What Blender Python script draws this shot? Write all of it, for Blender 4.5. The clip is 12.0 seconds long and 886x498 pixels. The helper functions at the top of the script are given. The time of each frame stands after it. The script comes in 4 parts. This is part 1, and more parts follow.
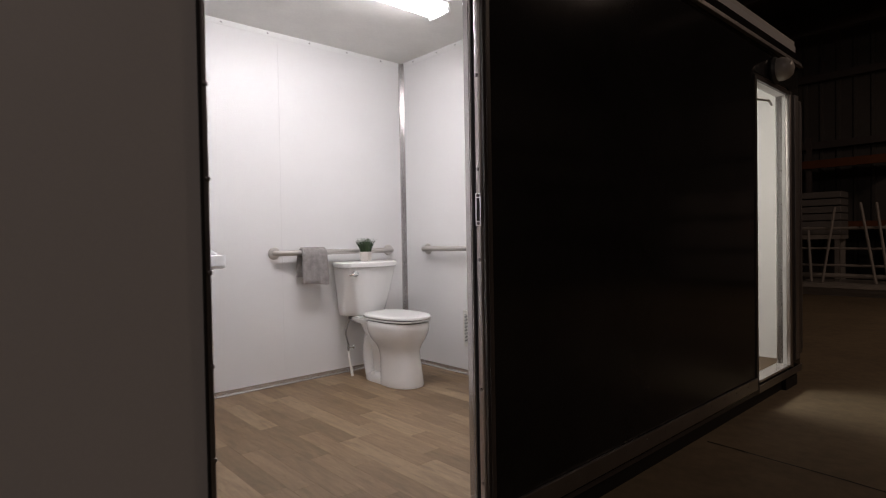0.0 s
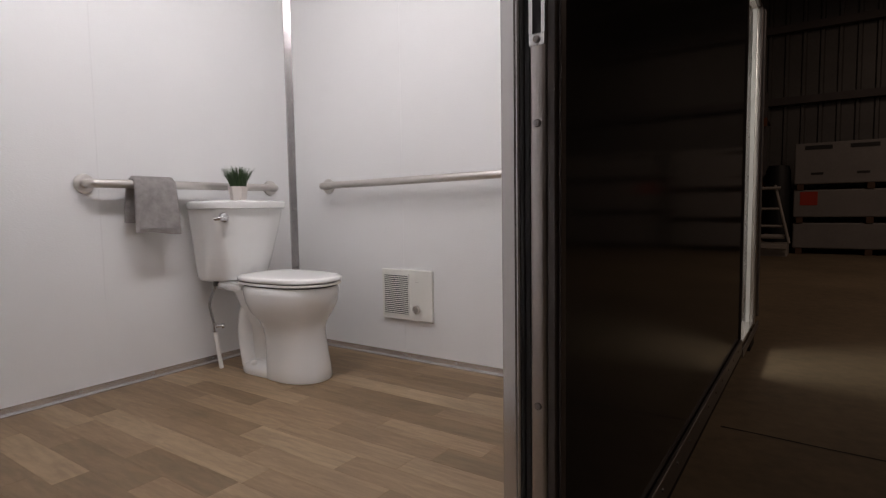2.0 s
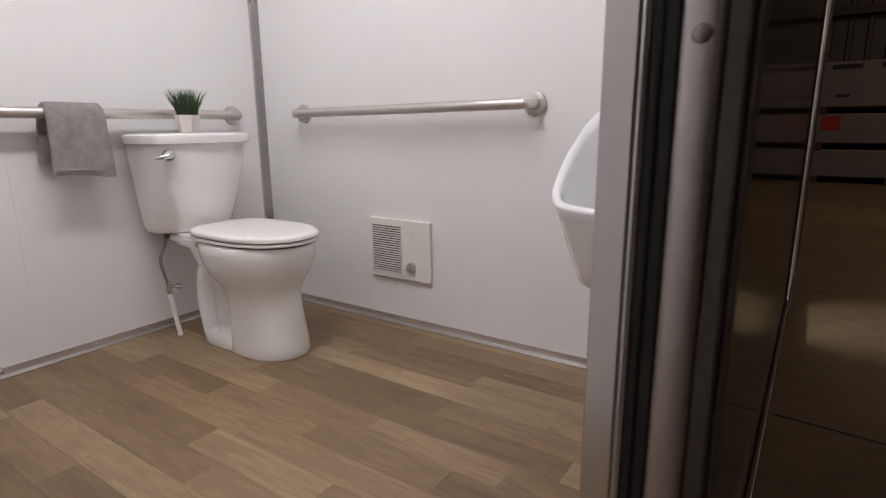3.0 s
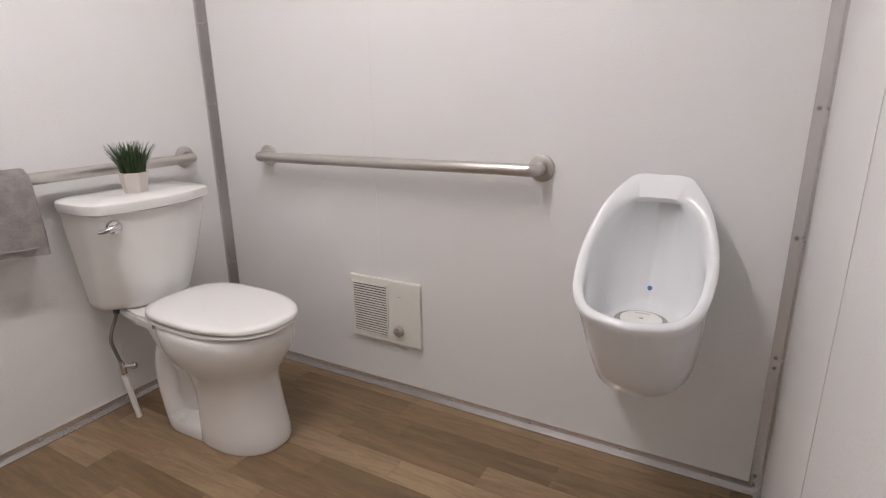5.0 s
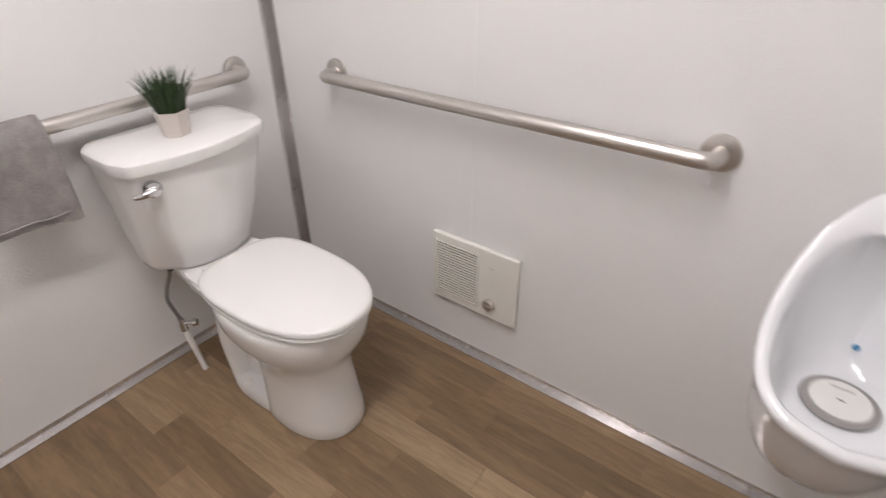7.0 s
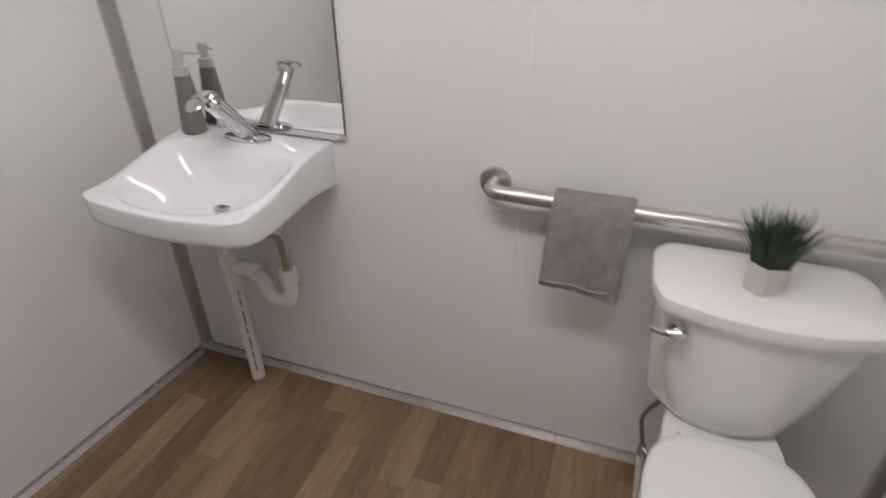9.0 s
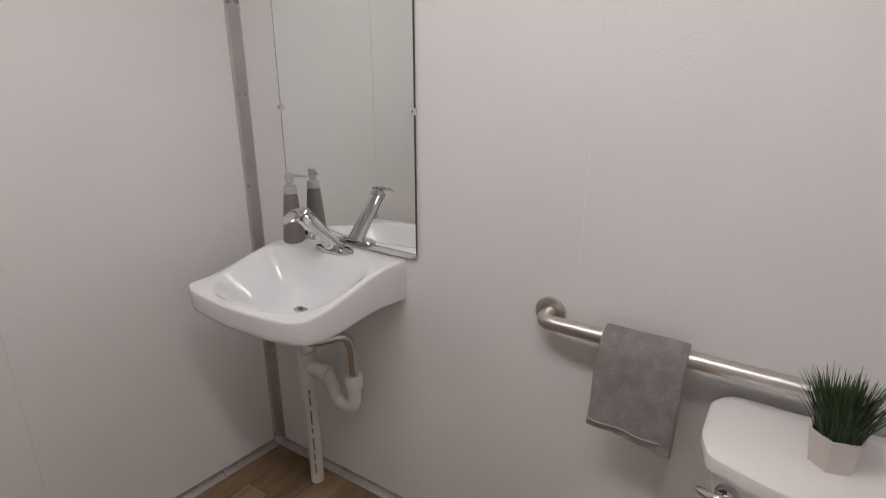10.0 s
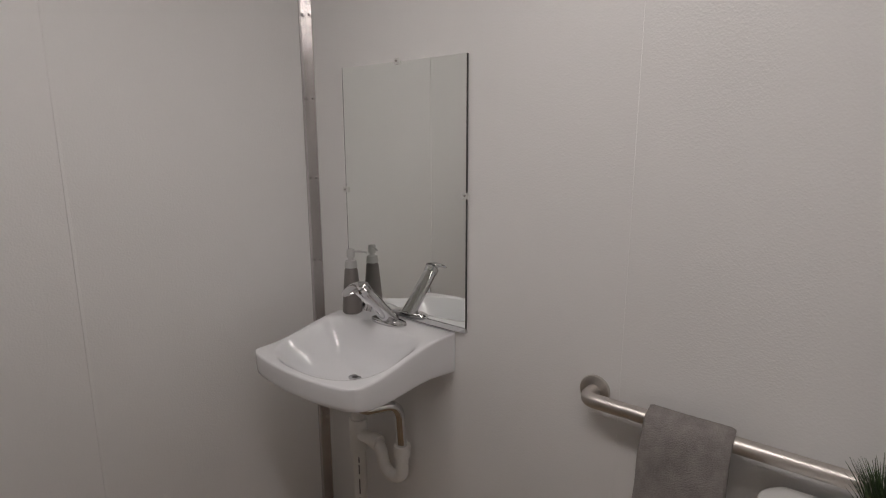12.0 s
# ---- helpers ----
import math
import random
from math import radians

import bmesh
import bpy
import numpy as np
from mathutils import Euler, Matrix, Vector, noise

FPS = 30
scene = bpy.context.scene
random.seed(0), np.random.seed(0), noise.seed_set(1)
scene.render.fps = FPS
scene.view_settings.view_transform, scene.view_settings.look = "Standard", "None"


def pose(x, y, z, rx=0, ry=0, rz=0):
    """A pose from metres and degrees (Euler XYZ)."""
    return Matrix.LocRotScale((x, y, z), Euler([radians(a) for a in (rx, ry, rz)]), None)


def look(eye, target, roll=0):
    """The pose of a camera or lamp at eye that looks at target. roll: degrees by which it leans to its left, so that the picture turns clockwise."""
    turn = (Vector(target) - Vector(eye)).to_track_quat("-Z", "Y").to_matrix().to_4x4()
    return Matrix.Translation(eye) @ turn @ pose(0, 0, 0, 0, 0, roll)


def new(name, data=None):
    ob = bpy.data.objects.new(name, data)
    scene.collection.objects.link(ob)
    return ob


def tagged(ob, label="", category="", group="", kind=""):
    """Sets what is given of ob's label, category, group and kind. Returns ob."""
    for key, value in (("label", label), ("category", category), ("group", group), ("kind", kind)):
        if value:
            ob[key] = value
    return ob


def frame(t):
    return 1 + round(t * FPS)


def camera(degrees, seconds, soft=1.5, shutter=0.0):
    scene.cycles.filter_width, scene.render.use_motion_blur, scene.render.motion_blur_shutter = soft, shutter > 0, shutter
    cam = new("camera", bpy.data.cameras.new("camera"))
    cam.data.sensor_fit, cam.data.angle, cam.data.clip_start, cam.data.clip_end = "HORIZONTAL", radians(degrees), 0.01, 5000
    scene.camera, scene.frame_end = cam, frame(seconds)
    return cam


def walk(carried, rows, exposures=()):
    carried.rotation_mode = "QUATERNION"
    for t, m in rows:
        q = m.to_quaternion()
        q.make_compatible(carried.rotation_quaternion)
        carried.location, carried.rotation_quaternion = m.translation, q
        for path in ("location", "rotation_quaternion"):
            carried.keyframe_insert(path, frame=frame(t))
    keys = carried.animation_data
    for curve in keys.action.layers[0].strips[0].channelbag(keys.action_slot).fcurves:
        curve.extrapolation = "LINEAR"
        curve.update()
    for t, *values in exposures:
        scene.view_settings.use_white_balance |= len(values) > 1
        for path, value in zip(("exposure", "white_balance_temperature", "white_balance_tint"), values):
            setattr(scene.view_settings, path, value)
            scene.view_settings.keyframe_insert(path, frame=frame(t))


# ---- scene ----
cam = camera(77.7, 12.0, soft=1.1, shutter=0.4)
PATH = [
    (0, (-2.684, -3.433, 0.953), (-1.346, -1.947, 0.916), -1.0),
    (0.5, (-2.547, -3.197, 0.926), (-1.143, -1.774, 0.873), -0.9),
    (1, (-2.399, -2.957, 0.883), (-0.932, -1.6, 0.802), -0.9),
    (1.5, (-2.263, -2.68, 0.821), (-0.702, -1.435, 0.709), -1.0),
    (2, (-2.133, -2.494, 0.754), (-0.488, -1.368, 0.605), -0.9),
    (2.5, (-1.903, -2.345, 0.808), (-0.268, -1.242, 0.478), -0.7),
    (2.7, (-1.83, -2.281, 0.826), (-0.212, -1.175, 0.429), -0.6),
    (4.3, (-1.58, -2.060, 0.815), (0.041, -1.014, 0.319), -0.9),
    (4.5, (-1.57, -2.035, 0.879), (0.068, -0.998, 0.387), -0.8),
    (5, (-1.574, -1.942, 1.127), (0.103, -1.009, 0.562), -0.7),
    (5.5, (-1.529, -1.897, 1.215), (0.082, -1.009, 0.43), -0.8),
    (6, (-1.396, -1.846, 1.269), (0.092, -0.929, 0.297), -0.9),
    (6.5, (-1.275, -1.73, 1.313), (0.138, -0.799, 0.248), -0.8),
    (6.7, (-1.252, -1.657, 1.326), (0.162, -0.747, 0.244), -0.4),
    (8.3, (-0.815, -1.417, 1.397), (-0.827, 0.236, 0.271), -0.2),
    (8.5, (-0.822, -1.366, 1.4), (-0.991, 0.276, 0.27), 0.1),
    (9, (-0.795, -1.247, 1.46), (-1.359, 0.36, 0.411), -0.1),
    (9.5, (-0.704, -1.216, 1.45), (-1.579, 0.398, 0.657), 0.2),
    (10, (-0.626, -1.221, 1.475), (-1.658, 0.368, 0.833), 0.1),
    (10.5, (-0.593, -1.239, 1.483), (-1.713, 0.318, 0.915), 0.1),
    (11, (-0.573, -1.253, 1.494), (-1.746, 0.285, 0.985), 0.2),
    (11.5, (-0.56, -1.269, 1.511), (-1.759, 0.268, 1.064), 0.2),
    (12, (-0.56, -1.28, 1.514), (-1.796, 0.243, 1.121), -0.1),
]
walk(cam, [(t, look(eye, target, roll)) for t, eye, target, roll in PATH], [(0, 0.25, 6300, 10), (0.5, 0.27, 6300, 10), (1, 0.2, 6300, 10), (1.5, 0.12, 6300, 10), (2, 0.1, 6300, 10), (2.5, 0.25, 6300, 10), (4.5, 0.45, 6500, 10), (5, 0.27, 6500, 10), (5.5, 0.15, 6500, 10), (6, 0.36, 6500, 10), (6.5, 0.52, 6500, 10), (8.5, -0.03, 6500, 10), (9.5, -0.18, 6500, 10), (10, -0.36, 6630, 10), (10.5, -0.62, 6760, 10), (11, -0.72, 6760, 10), (11.5, -0.83, 6760, 10), (12, -0.9, 6760, 10)])

# ---------------------------------------------------------------- light
world = bpy.data.worlds.new("world")
scene.world = world
world.use_nodes = True
world.node_tree.nodes["Background"].inputs[0].default_value = (0.9, 0.62, 0.42, 1)
world.node_tree.nodes["Background"].inputs[1].default_value = 0.035


def area_lamp(name, m, sx, sy, watts, colour):
    data = bpy.data.lights.new(name, "AREA")
    data.shape, data.size, data.size_y, data.energy, data.color = "RECTANGLE", sx, sy, watts, colour
    ob = new(name, data)
    ob.matrix_world = m
    return ob


area_lamp("second_room_light", pose(1.05, -1.0, 2.232), 1.0, 0.12, 16, (1.0, 0.92, 0.80))
# added fill, no visible fixture: brightens the folded-back door leaf
area_lamp("warehouse_fill", look((-5.0, -7.0, 4.8), (-2.6, -2.2, 0.6)), 1.2, 0.4, 21, (1.0, 0.80, 0.71))
# added overhead fill, no visible fixture: lifts the crates, ground and roof
area_lamp("warehouse_fill", pose(5.0, -6.0, 5.4), 2.4, 0.4, 52, (1.0, 0.72, 0.55))


# ---------------------------------------------------------------- materials
def nodes_of(name):
    m = bpy.data.materials.new(name)
    m.use_nodes = True
    nt = m.node_tree
    return m, nt, nt.nodes["Principled BSDF"]


def add(nt, kind, **kw):
    n = nt.nodes.new(kind)
    for k, v in kw.items():
        n.inputs[k.replace("_", " ")].default_value = v
    return n


def mat(name, colour, rough=0.5, metal=0.0, vary=0.06, scale=6.0, fine=120.0, bump=0.0, bump_dist=0.001, stretch=(1, 1, 1), rough_vary=0.08, coat=0.0, spec=0.5, emit=0.0):
    """A surface with stains at a large scale, grain at a small one, and fine relief."""
    m, nt, b = nodes_of(name)
    tc = add(nt, "ShaderNodeTexCoord")
    mp = add(nt, "ShaderNodeMapping")
    mp.inputs["Scale"].default_value = stretch
    nt.links.new(tc.outputs["Object"], mp.inputs[0])
    big = add(nt, "ShaderNodeTexNoise", Scale=scale, Detail=5.0, Roughness=0.6)
    small = add(nt, "ShaderNodeTexNoise", Scale=fine, Detail=3.0, Roughness=0.6)
    for n in (big, small):
        nt.links.new(mp.outputs[0], n.inputs["Vector"])
    mix = add(nt, "ShaderNodeMath")
    mix.operation = "MULTIPLY_ADD"
    mix.inputs[1].default_value = 0.4
    nt.links.new(small.outputs["Fac"], mix.inputs[0])
    half = add(nt, "ShaderNodeMath")
    half.operation = "MULTIPLY"
    half.inputs[1].default_value = 0.6
    nt.links.new(big.outputs["Fac"], half.inputs[0])
    nt.links.new(half.outputs[0], mix.inputs[2])
    ramp = nt.nodes.new("ShaderNodeValToRGB")
    lo = [max(0.0, c * (1 - vary)) for c in colour]
    hi = [min(1.0, c * (1 + vary)) for c in colour]
    ramp.color_ramp.elements[0].position, ramp.color_ramp.elements[0].color = 0.3, (*lo, 1)
    ramp.color_ramp.elements[1].position, ramp.color_ramp.elements[1].color = 0.7, (*hi, 1)
    nt.links.new(mix.outputs[0], ramp.inputs[0])
    nt.links.new(ramp.outputs[0], b.inputs["Base Color"])
    rr = nt.nodes.new("ShaderNodeMapRange")
    rr.inputs["To Min"].default_value = max(0.0, rough - rough_vary)
    rr.inputs["To Max"].default_value = min(1.0, rough + rough_vary)
    nt.links.new(mix.outputs[0], rr.inputs["Value"])
    nt.links.new(rr.outputs[0], b.inputs["Roughness"])
    b.inputs["Metallic"].default_value = metal
    b.inputs["Coat Weight"].default_value = coat
    b.inputs["Specular IOR Level"].default_value = spec
    if bump:
        bp = add(nt, "ShaderNodeBump", Strength=bump, Distance=bump_dist)
        nt.links.new(small.outputs["Fac"], bp.inputs["Height"])
        nt.links.new(bp.outputs[0], b.inputs["Normal"])
    if emit:
        b.inputs["Emission Color"].default_value = (*colour, 1)
        b.inputs["Emission Strength"].default_value = emit
    return m


M_WALL = mat("white_wall_panel", (0.78, 0.775, 0.77), 0.33, vary=0.02, scale=2.5, fine=210, bump=0.0)
# pebbled face of the fibreglass wall panels
nt, b = M_WALL.node_tree, M_WALL.node_tree.nodes["Principled BSDF"]
tc = add(nt, "ShaderNodeTexCoord")
cells = add(nt, "ShaderNodeTexVoronoi", Scale=240.0, Randomness=1.0)
cells.feature = "SMOOTH_F1"
waves = add(nt, "ShaderNodeTexNoise", Scale=160.0, Detail=2.0, Roughness=0.5)
for n in (cells, waves):
    nt.links.new(tc.outputs["Object"], n.inputs["Vector"])
hgt = add(nt, "ShaderNodeMath")
hgt.operation = "MULTIPLY"
nt.links.new(cells.outputs["Distance"], hgt.inputs[0])
nt.links.new(waves.outputs["Fac"], hgt.inputs[1])
bp = add(nt, "ShaderNodeBump", Strength=0.5, Distance=0.0016)
nt.links.new(hgt.outputs[0], bp.inputs["Height"])
nt.links.new(bp.outputs[0], b.inputs["Normal"])
M_CEIL = mat("ceiling_panel", (0.66, 0.65, 0.62), 0.6, vary=0.08, scale=5, fine=60, bump=0.1)
M_ALU = mat("brushed_aluminium", (0.66, 0.64, 0.635), 0.22, metal=0.8, vary=0.04, scale=8, fine=220, rough_vary=0.03)
M_ALU_DARK = mat("dull_aluminium", (0.34, 0.32, 0.31), 0.45, metal=1.0, vary=0.15, scale=8, fine=180, bump=0.05)
M_ALU_SATIN = mat("satin_aluminium", (0.50, 0.47, 0.455), 0.42, metal=1.0, vary=0.1, scale=8, fine=200, bump=0.04)
M_STEEL = mat("satin_stainless_steel", (0.60, 0.57, 0.54), 0.38, metal=1.0, vary=0.06, scale=10, fine=260)
M_CHROME = mat("polished_chrome", (0.66, 0.66, 0.67), 0.05, metal=1.0, vary=0.02, rough_vary=0.03)
M_PORC = mat("white_glazed_porcelain", (0.80, 0.795, 0.78), 0.1, vary=0.012, rough_vary=0.03, coat=0.3)
M_PORC_COOL = mat("bright_white_porcelain", (0.80, 0.81, 0.83), 0.1, vary=0.01, rough_vary=0.03, coat=0.3)
M_SEAT = mat("white_seat_plastic", (0.80, 0.795, 0.78), 0.22, vary=0.012, rough_vary=0.03)
M_PVC = mat("white_pvc", (0.78, 0.77, 0.74), 0.4, vary=0.04, fine=80)
M_BLACK = mat("black_gloss_cladding", (0.020, 0.0185, 0.0185), 0.11, vary=0.3, scale=3, rough_vary=0.03, spec=0.15)
M_RUBBER = mat("black_rubber", (0.012, 0.011, 0.011), 0.6, vary=0.2)
M_DARKTRIM = mat("dark_bronze_trim", (0.07, 0.058, 0.052), 0.4, vary=0.2)
M_DOOR = mat("white_door_panel", (0.72, 0.71, 0.70), 0.5, vary=0.03, scale=2, fine=180, bump=0.15)
M_CONC = mat("concrete_floor", (0.22, 0.165, 0.10), 0.75, vary=0.35, scale=0.9, fine=14, bump=0.2, bump_dist=0.003)
M_SHED = mat("galvanised_sheet", (0.175, 0.163, 0.152), 0.5, metal=0.3, vary=0.2, scale=1.5, fine=20)
M_BEAM = mat("dark_steel_beam", (0.13, 0.112, 0.108), 0.6, vary=0.25, scale=2)
M_FIXT = mat("white_painted_metal", (0.8, 0.8, 0.79), 0.4, vary=0.02)
M_GLOW = mat("lit_diffuser", (1.0, 0.94, 0.945), 0.5, vary=0.0, emit=27.0)
M_GLOW2 = mat("dim_lit_diffuser", (1.0, 0.95, 0.88), 0.5, vary=0.0, emit=6.0)
M_GREY = mat("dark_grey_plastic", (0.06, 0.06, 0.06), 0.5, vary=0.1)


# ---------------------------------------------------------------- mesh helpers
def box(bm, x0, x1, y0, y1, z0, z1, bevel=0.0, seg=2):
    ret = bmesh.ops.create_cube(bm, size=1.0)
    vs = ret["verts"]
    bmesh.ops.scale(bm, vec=(abs(x1 - x0), abs(y1 - y0), abs(z1 - z0)), verts=vs)
    bmesh.ops.translate(bm, vec=((x0 + x1) / 2, (y0 + y1) / 2, (z0 + z1) / 2), verts=vs)
    if bevel:
        es = list({e for v in vs for e in v.link_edges})
        bmesh.ops.bevel(bm, geom=es, offset=bevel, segments=seg, profile=0.5, affect="EDGES")
    return bm


def boxes(*rows, bevel=0.0):
    bm = bmesh.new()
    for r in rows:
        box(bm, *r, bevel=bevel)
    return bm


def tube(bm, pts, r, n=16, caps=True, radii=None):
    """A round tube along points."""
    pts = [Vector(p) for p in pts]
    rings, side = [], None
    for i, p in enumerate(pts):
        d = (pts[min(i + 1, len(pts) - 1)] - pts[max(i - 1, 0)]).normalized()
        if side is None:
            side = d.orthogonal().normalized()
        side = (side - d * side.dot(d)).normalized()
        up = d.cross(side)
        rad = radii[i] if radii else r
        rings.append([bm.verts.new(p + (side * math.cos(a) + up * math.sin(a)) * rad) for a in (2 * math.pi * k / n for k in range(n))])
    for a, b in zip(rings, rings[1:]):
        for k in range(n):
            bm.faces.new((a[k], a[(k + 1) % n], b[(k + 1) % n], b[k]))
    if caps:
        bm.faces.new(rings[0][::-1])
        bm.faces.new(rings[-1])
    return bm


def arc(pts, radius, steps=6):
    """The same polyline with its inner corners rounded."""
    pts = [Vector(p) for p in pts]
    out = [pts[0]]
    for a, b, c in zip(pts, pts[1:], pts[2:]):
        u, v = (a - b).normalized(), (c - b).normalized()
        r = min(radius, (a - b).length * 0.49, (c - b).length * 0.49)
        for k in range(steps + 1):
            s = k / steps
            out.append((1 - s) ** 2 * (b + u * r) + 2 * s * (1 - s) * b + s * s * (b + v * r))
    out.append(pts[-1])
    return out


def loft(bm, rings, cap0=True, cap1=True):
    rows = [[bm.verts.new(p) for p in r] for r in rings]
    n = len(rows[0])
    for a, b in zip(rows, rows[1:]):
        for k in range(n):
            bm.faces.new((a[k], a[(k + 1) % n], b[(k + 1) % n], b[k]))
    if cap0:
        bm.faces.new(rows[0][::-1])
    if cap1:
        bm.faces.new(rows[-1])
    return bm


def lathe(bm, profile, axis_at=(0, 0, 0), n=24):
    """Rings of (radius, height) round z."""
    x, y, z = axis_at
    return loft(bm, [[(x + r * math.cos(2 * math.pi * k / n), y + r * math.sin(2 * math.pi * k / n), z + h) for k in range(n)] for r, h in profile])


def mesh_of(name, bm, material, smooth=False):
    bmesh.ops.recalc_face_normals(bm, faces=bm.faces)
    me = bpy.data.meshes.new(name)
    bm.to_mesh(me)
    bm.free()
    me.materials.append(material)
    if smooth:
        for p in me.polygons:
            p.use_smooth = True
        me.set_sharp_from_angle(angle=radians(smooth if smooth > 1 else 40))
    return me


def part(name, bm, material, parent, label="", smooth=False):
    ob = new(name, mesh_of(name, bm, material, smooth))
    ob.parent = parent
    if label:
        tagged(ob, label=label)
    return ob


def thing(name, label, category, m=None, group="", kind=""):
    ob = new(name)
    if m is not None:
        ob.matrix_world = m
    return tagged(ob, label, category, group, kind)


def structure(name, bm, material, label, category, smooth=False):
    return tagged(new(name, mesh_of(name, bm, material, smooth)), label, category, kind="structure")


# ---------------------------------------------------------------- the trailer
W, D, H = -2.21, -2.09, 2.33        # restroom: far side wall, door wall, ceiling
YO = -2.16                          # outer face of the door wall
XE0, XE1 = -2.50, 2.03              # trailer ends
WS = -2.405                         # the side wall leans outward towards the door wall
J0, J1, HEAD = -2.285, -1.345, 1.97  # door opening
K0, K1, HEAD2 = 1.172, 1.785, 1.935   # second door opening

structure("wall_north", boxes((XE0, XE1, 0.0, 0.07, 0, H)), M_WALL, "white textured panel wall behind toilet and sink", "wall")
structure("wall_east", boxes((0.0, 0.06, D, 0.0, 0, H)), M_WALL, "white textured panel wall with urinal and heater", "wall")
bm = bmesh.new()
loft(bm, [[(XE0, D, z), (WS, D, z), (W, 0.0, z), (XE0, 0.0, z)] for z in (0, H)])
structure("wall_west", bm, M_WALL, "white textured panel wall beside the sink", "wall")
structure("wall_south", boxes((J1 + 0.061, K0, YO + 0.012, D, 0, H), (J0, J1 + 0.061, YO + 0.012, D, HEAD, H), (XE0, J0 - 0.02, YO + 0.012, D, 0, H), (J0 - 0.02, J0, YO + 0.012, D, HEAD, H),
                              (K0, K1, YO + 0.012, D, HEAD2, H), (K1, XE1 - 0.004, YO + 0.012, D, 0, H)), M_WALL, "white panel wall with the doorway", "wall")
structure("wall_second_room", boxes((XE1 - 0.06, XE1 - 0.002, D, 0, 0, H)), M_WALL, "white panel end wall of the second room", "wall")
structure("ceiling", boxes((XE0, XE1, D - 0.05, 0.05, H, H + 0.04)), M_CEIL, "off-white painted ceiling panel with smudges", "ceiling")
structure("subfloor", boxes((XE0, XE1, YO + 0.01, 0.06, -0.09, -0.004)), M_DARKTRIM, "dark trailer floor deck", "floor")
cladding = structure("cladding", boxes((J1 + 0.0145, K0 - 0.04, YO, YO + 0.012, -0.06, 2.19), (K0 - 0.04, K1 + 0.04, YO, YO + 0.012, HEAD2 + 0.05, 2.19),
                            (J0 - 0.05, J1 + 0.0145, YO, YO + 0.012, HEAD + 0.056, 2.19), (XE0, J0 - 0.05, YO, YO + 0.012, -0.06, 2.19),
                            (K1 + 0.04, XE1, YO, YO + 0.012, -0.06, 2.19), (XE0 - 0.012, XE0, YO, 0.08, -0.06, 2.19), (XE1, XE1 + 0.012, YO, 0.08, -0.06, 2.19)),
                     M_BLACK, "glossy black outer skin of the trailer", "cladding")
bm = bmesh.new()
prof = [(YO - 0.004, 2.205), (YO + 0.06, 2.34), (YO + 0.2, 2.40), (YO + 0.5, 2.44), (-1.0, 2.46), (-0.4, 2.43), (0.0, 2.36), (0.08, 2.245), (0.05, 2.38 - 0.03), (-1.0, 2.38), (YO + 0.03, 2.375)]
loft(bm, [[(x, y, z) for y, z in prof] for x in (XE0, XE1)])
structure("roof", bm, M_BLACK, "low black arched trailer roof", "roof")


# ---------------------------------------------------------------- screws and trims
def screw_mesh():
    bm = bmesh.new()
    lathe(bm, [(0.0055, 0), (0.0055, 0.001), (0.0045, 0.0028), (0.0022, 0.0036)], n=10)
    box(bm, -0.004, 0.004, -0.0006, 0.0006, 0.0034, 0.0040)
    return mesh_of("screw", bm, M_ALU_DARK, smooth=True)


SCREW = screw_mesh()


def screw(parent, x, y, z, way, name="screw", size=1.0):
    """A round-headed screw that stands off a face; way is the face's normal."""
    ob = new(name, SCREW)
    ob.parent = parent
    q = Vector((0, 0, 1)).rotation_difference(Vector(way))
    ob.matrix_parent_inverse = parent.matrix_world.inverted()
    ob.matrix_world = Matrix.Translation((x, y, z)) @ q.to_matrix().to_4x4() @ Matrix.Diagonal((size, size, size, 1))
    return ob


def angle_trim(name, label, bm, screws, material=None):
    ob = structure(name, bm, material or M_ALU, label, "trim")
    for s in screws:
        screw(ob, *s)
    return ob


T, LEG = 0.003, 0.032
Z_SCREWS = [0.03, 0.43, 0.757, 1.07, 1.375, 1.655, 1.935, 2.24]
angle_trim("corner_trim_1", "vertical aluminium angle trim with paired screws", boxes((-LEG, -0.0005, -T, -0.0005, 0.001, H - 0.001), (-T, -0.0005, -LEG, -T, 0.001, H - 0.001)),
           [s for z in Z_SCREWS for s in ((-0.02, -T, z, (0, -1, 0)), (-T, -0.02, z, (-1, 0, 0)))] + [(-0.02, -T, 0.40, (0, -1, 0)), (-T, -0.02, 0.40, (-1, 0, 0))])
angle_trim("corner_trim_2", "vertical aluminium angle trim with paired screws", boxes((W + 0.0005, W + LEG, -T, -0.0005, 0.001, H - 0.001), (W - 0.002, W + T, -LEG, -T, 0.001, H - 0.001)),
           [s for z in Z_SCREWS for s in ((W + 0.02, -T, z, (0, -1, 0)), (W + T, -0.02, z, (1, 0, 0)))])
angle_trim("corner_trim_3", "vertical aluminium angle trim with paired screws", boxes((-LEG, -0.0005, D + 0.0005, D + T, 0.001, H - 0.001), (-T, -0.0005, D + T, D + LEG, 0.001, H - 0.001)),
           [s for z in Z_SCREWS for s in ((-0.02, D + T, z, (0, 1, 0)), (-T, D + 0.02, z, (-1, 0, 0)))] + [(-T, D + 0.02, 0.40, (-1, 0, 0)), (-T, D + 0.02, 0.06, (-1, 0, 0))])
BH = 0.034
angle_trim("baseboard_north", "low aluminium angle baseboard held by screws", boxes((W + LEG, -LEG, -T, -0.0005, 0.001, BH), (W + T, -T, -0.020, -T, 0.0005, 0.0050)),
           [(x, -T, 0.022, (0, -1, 0)) for x in (-2.05, -1.75, -1.45, -1.15, -0.85, -0.55, -0.25)])
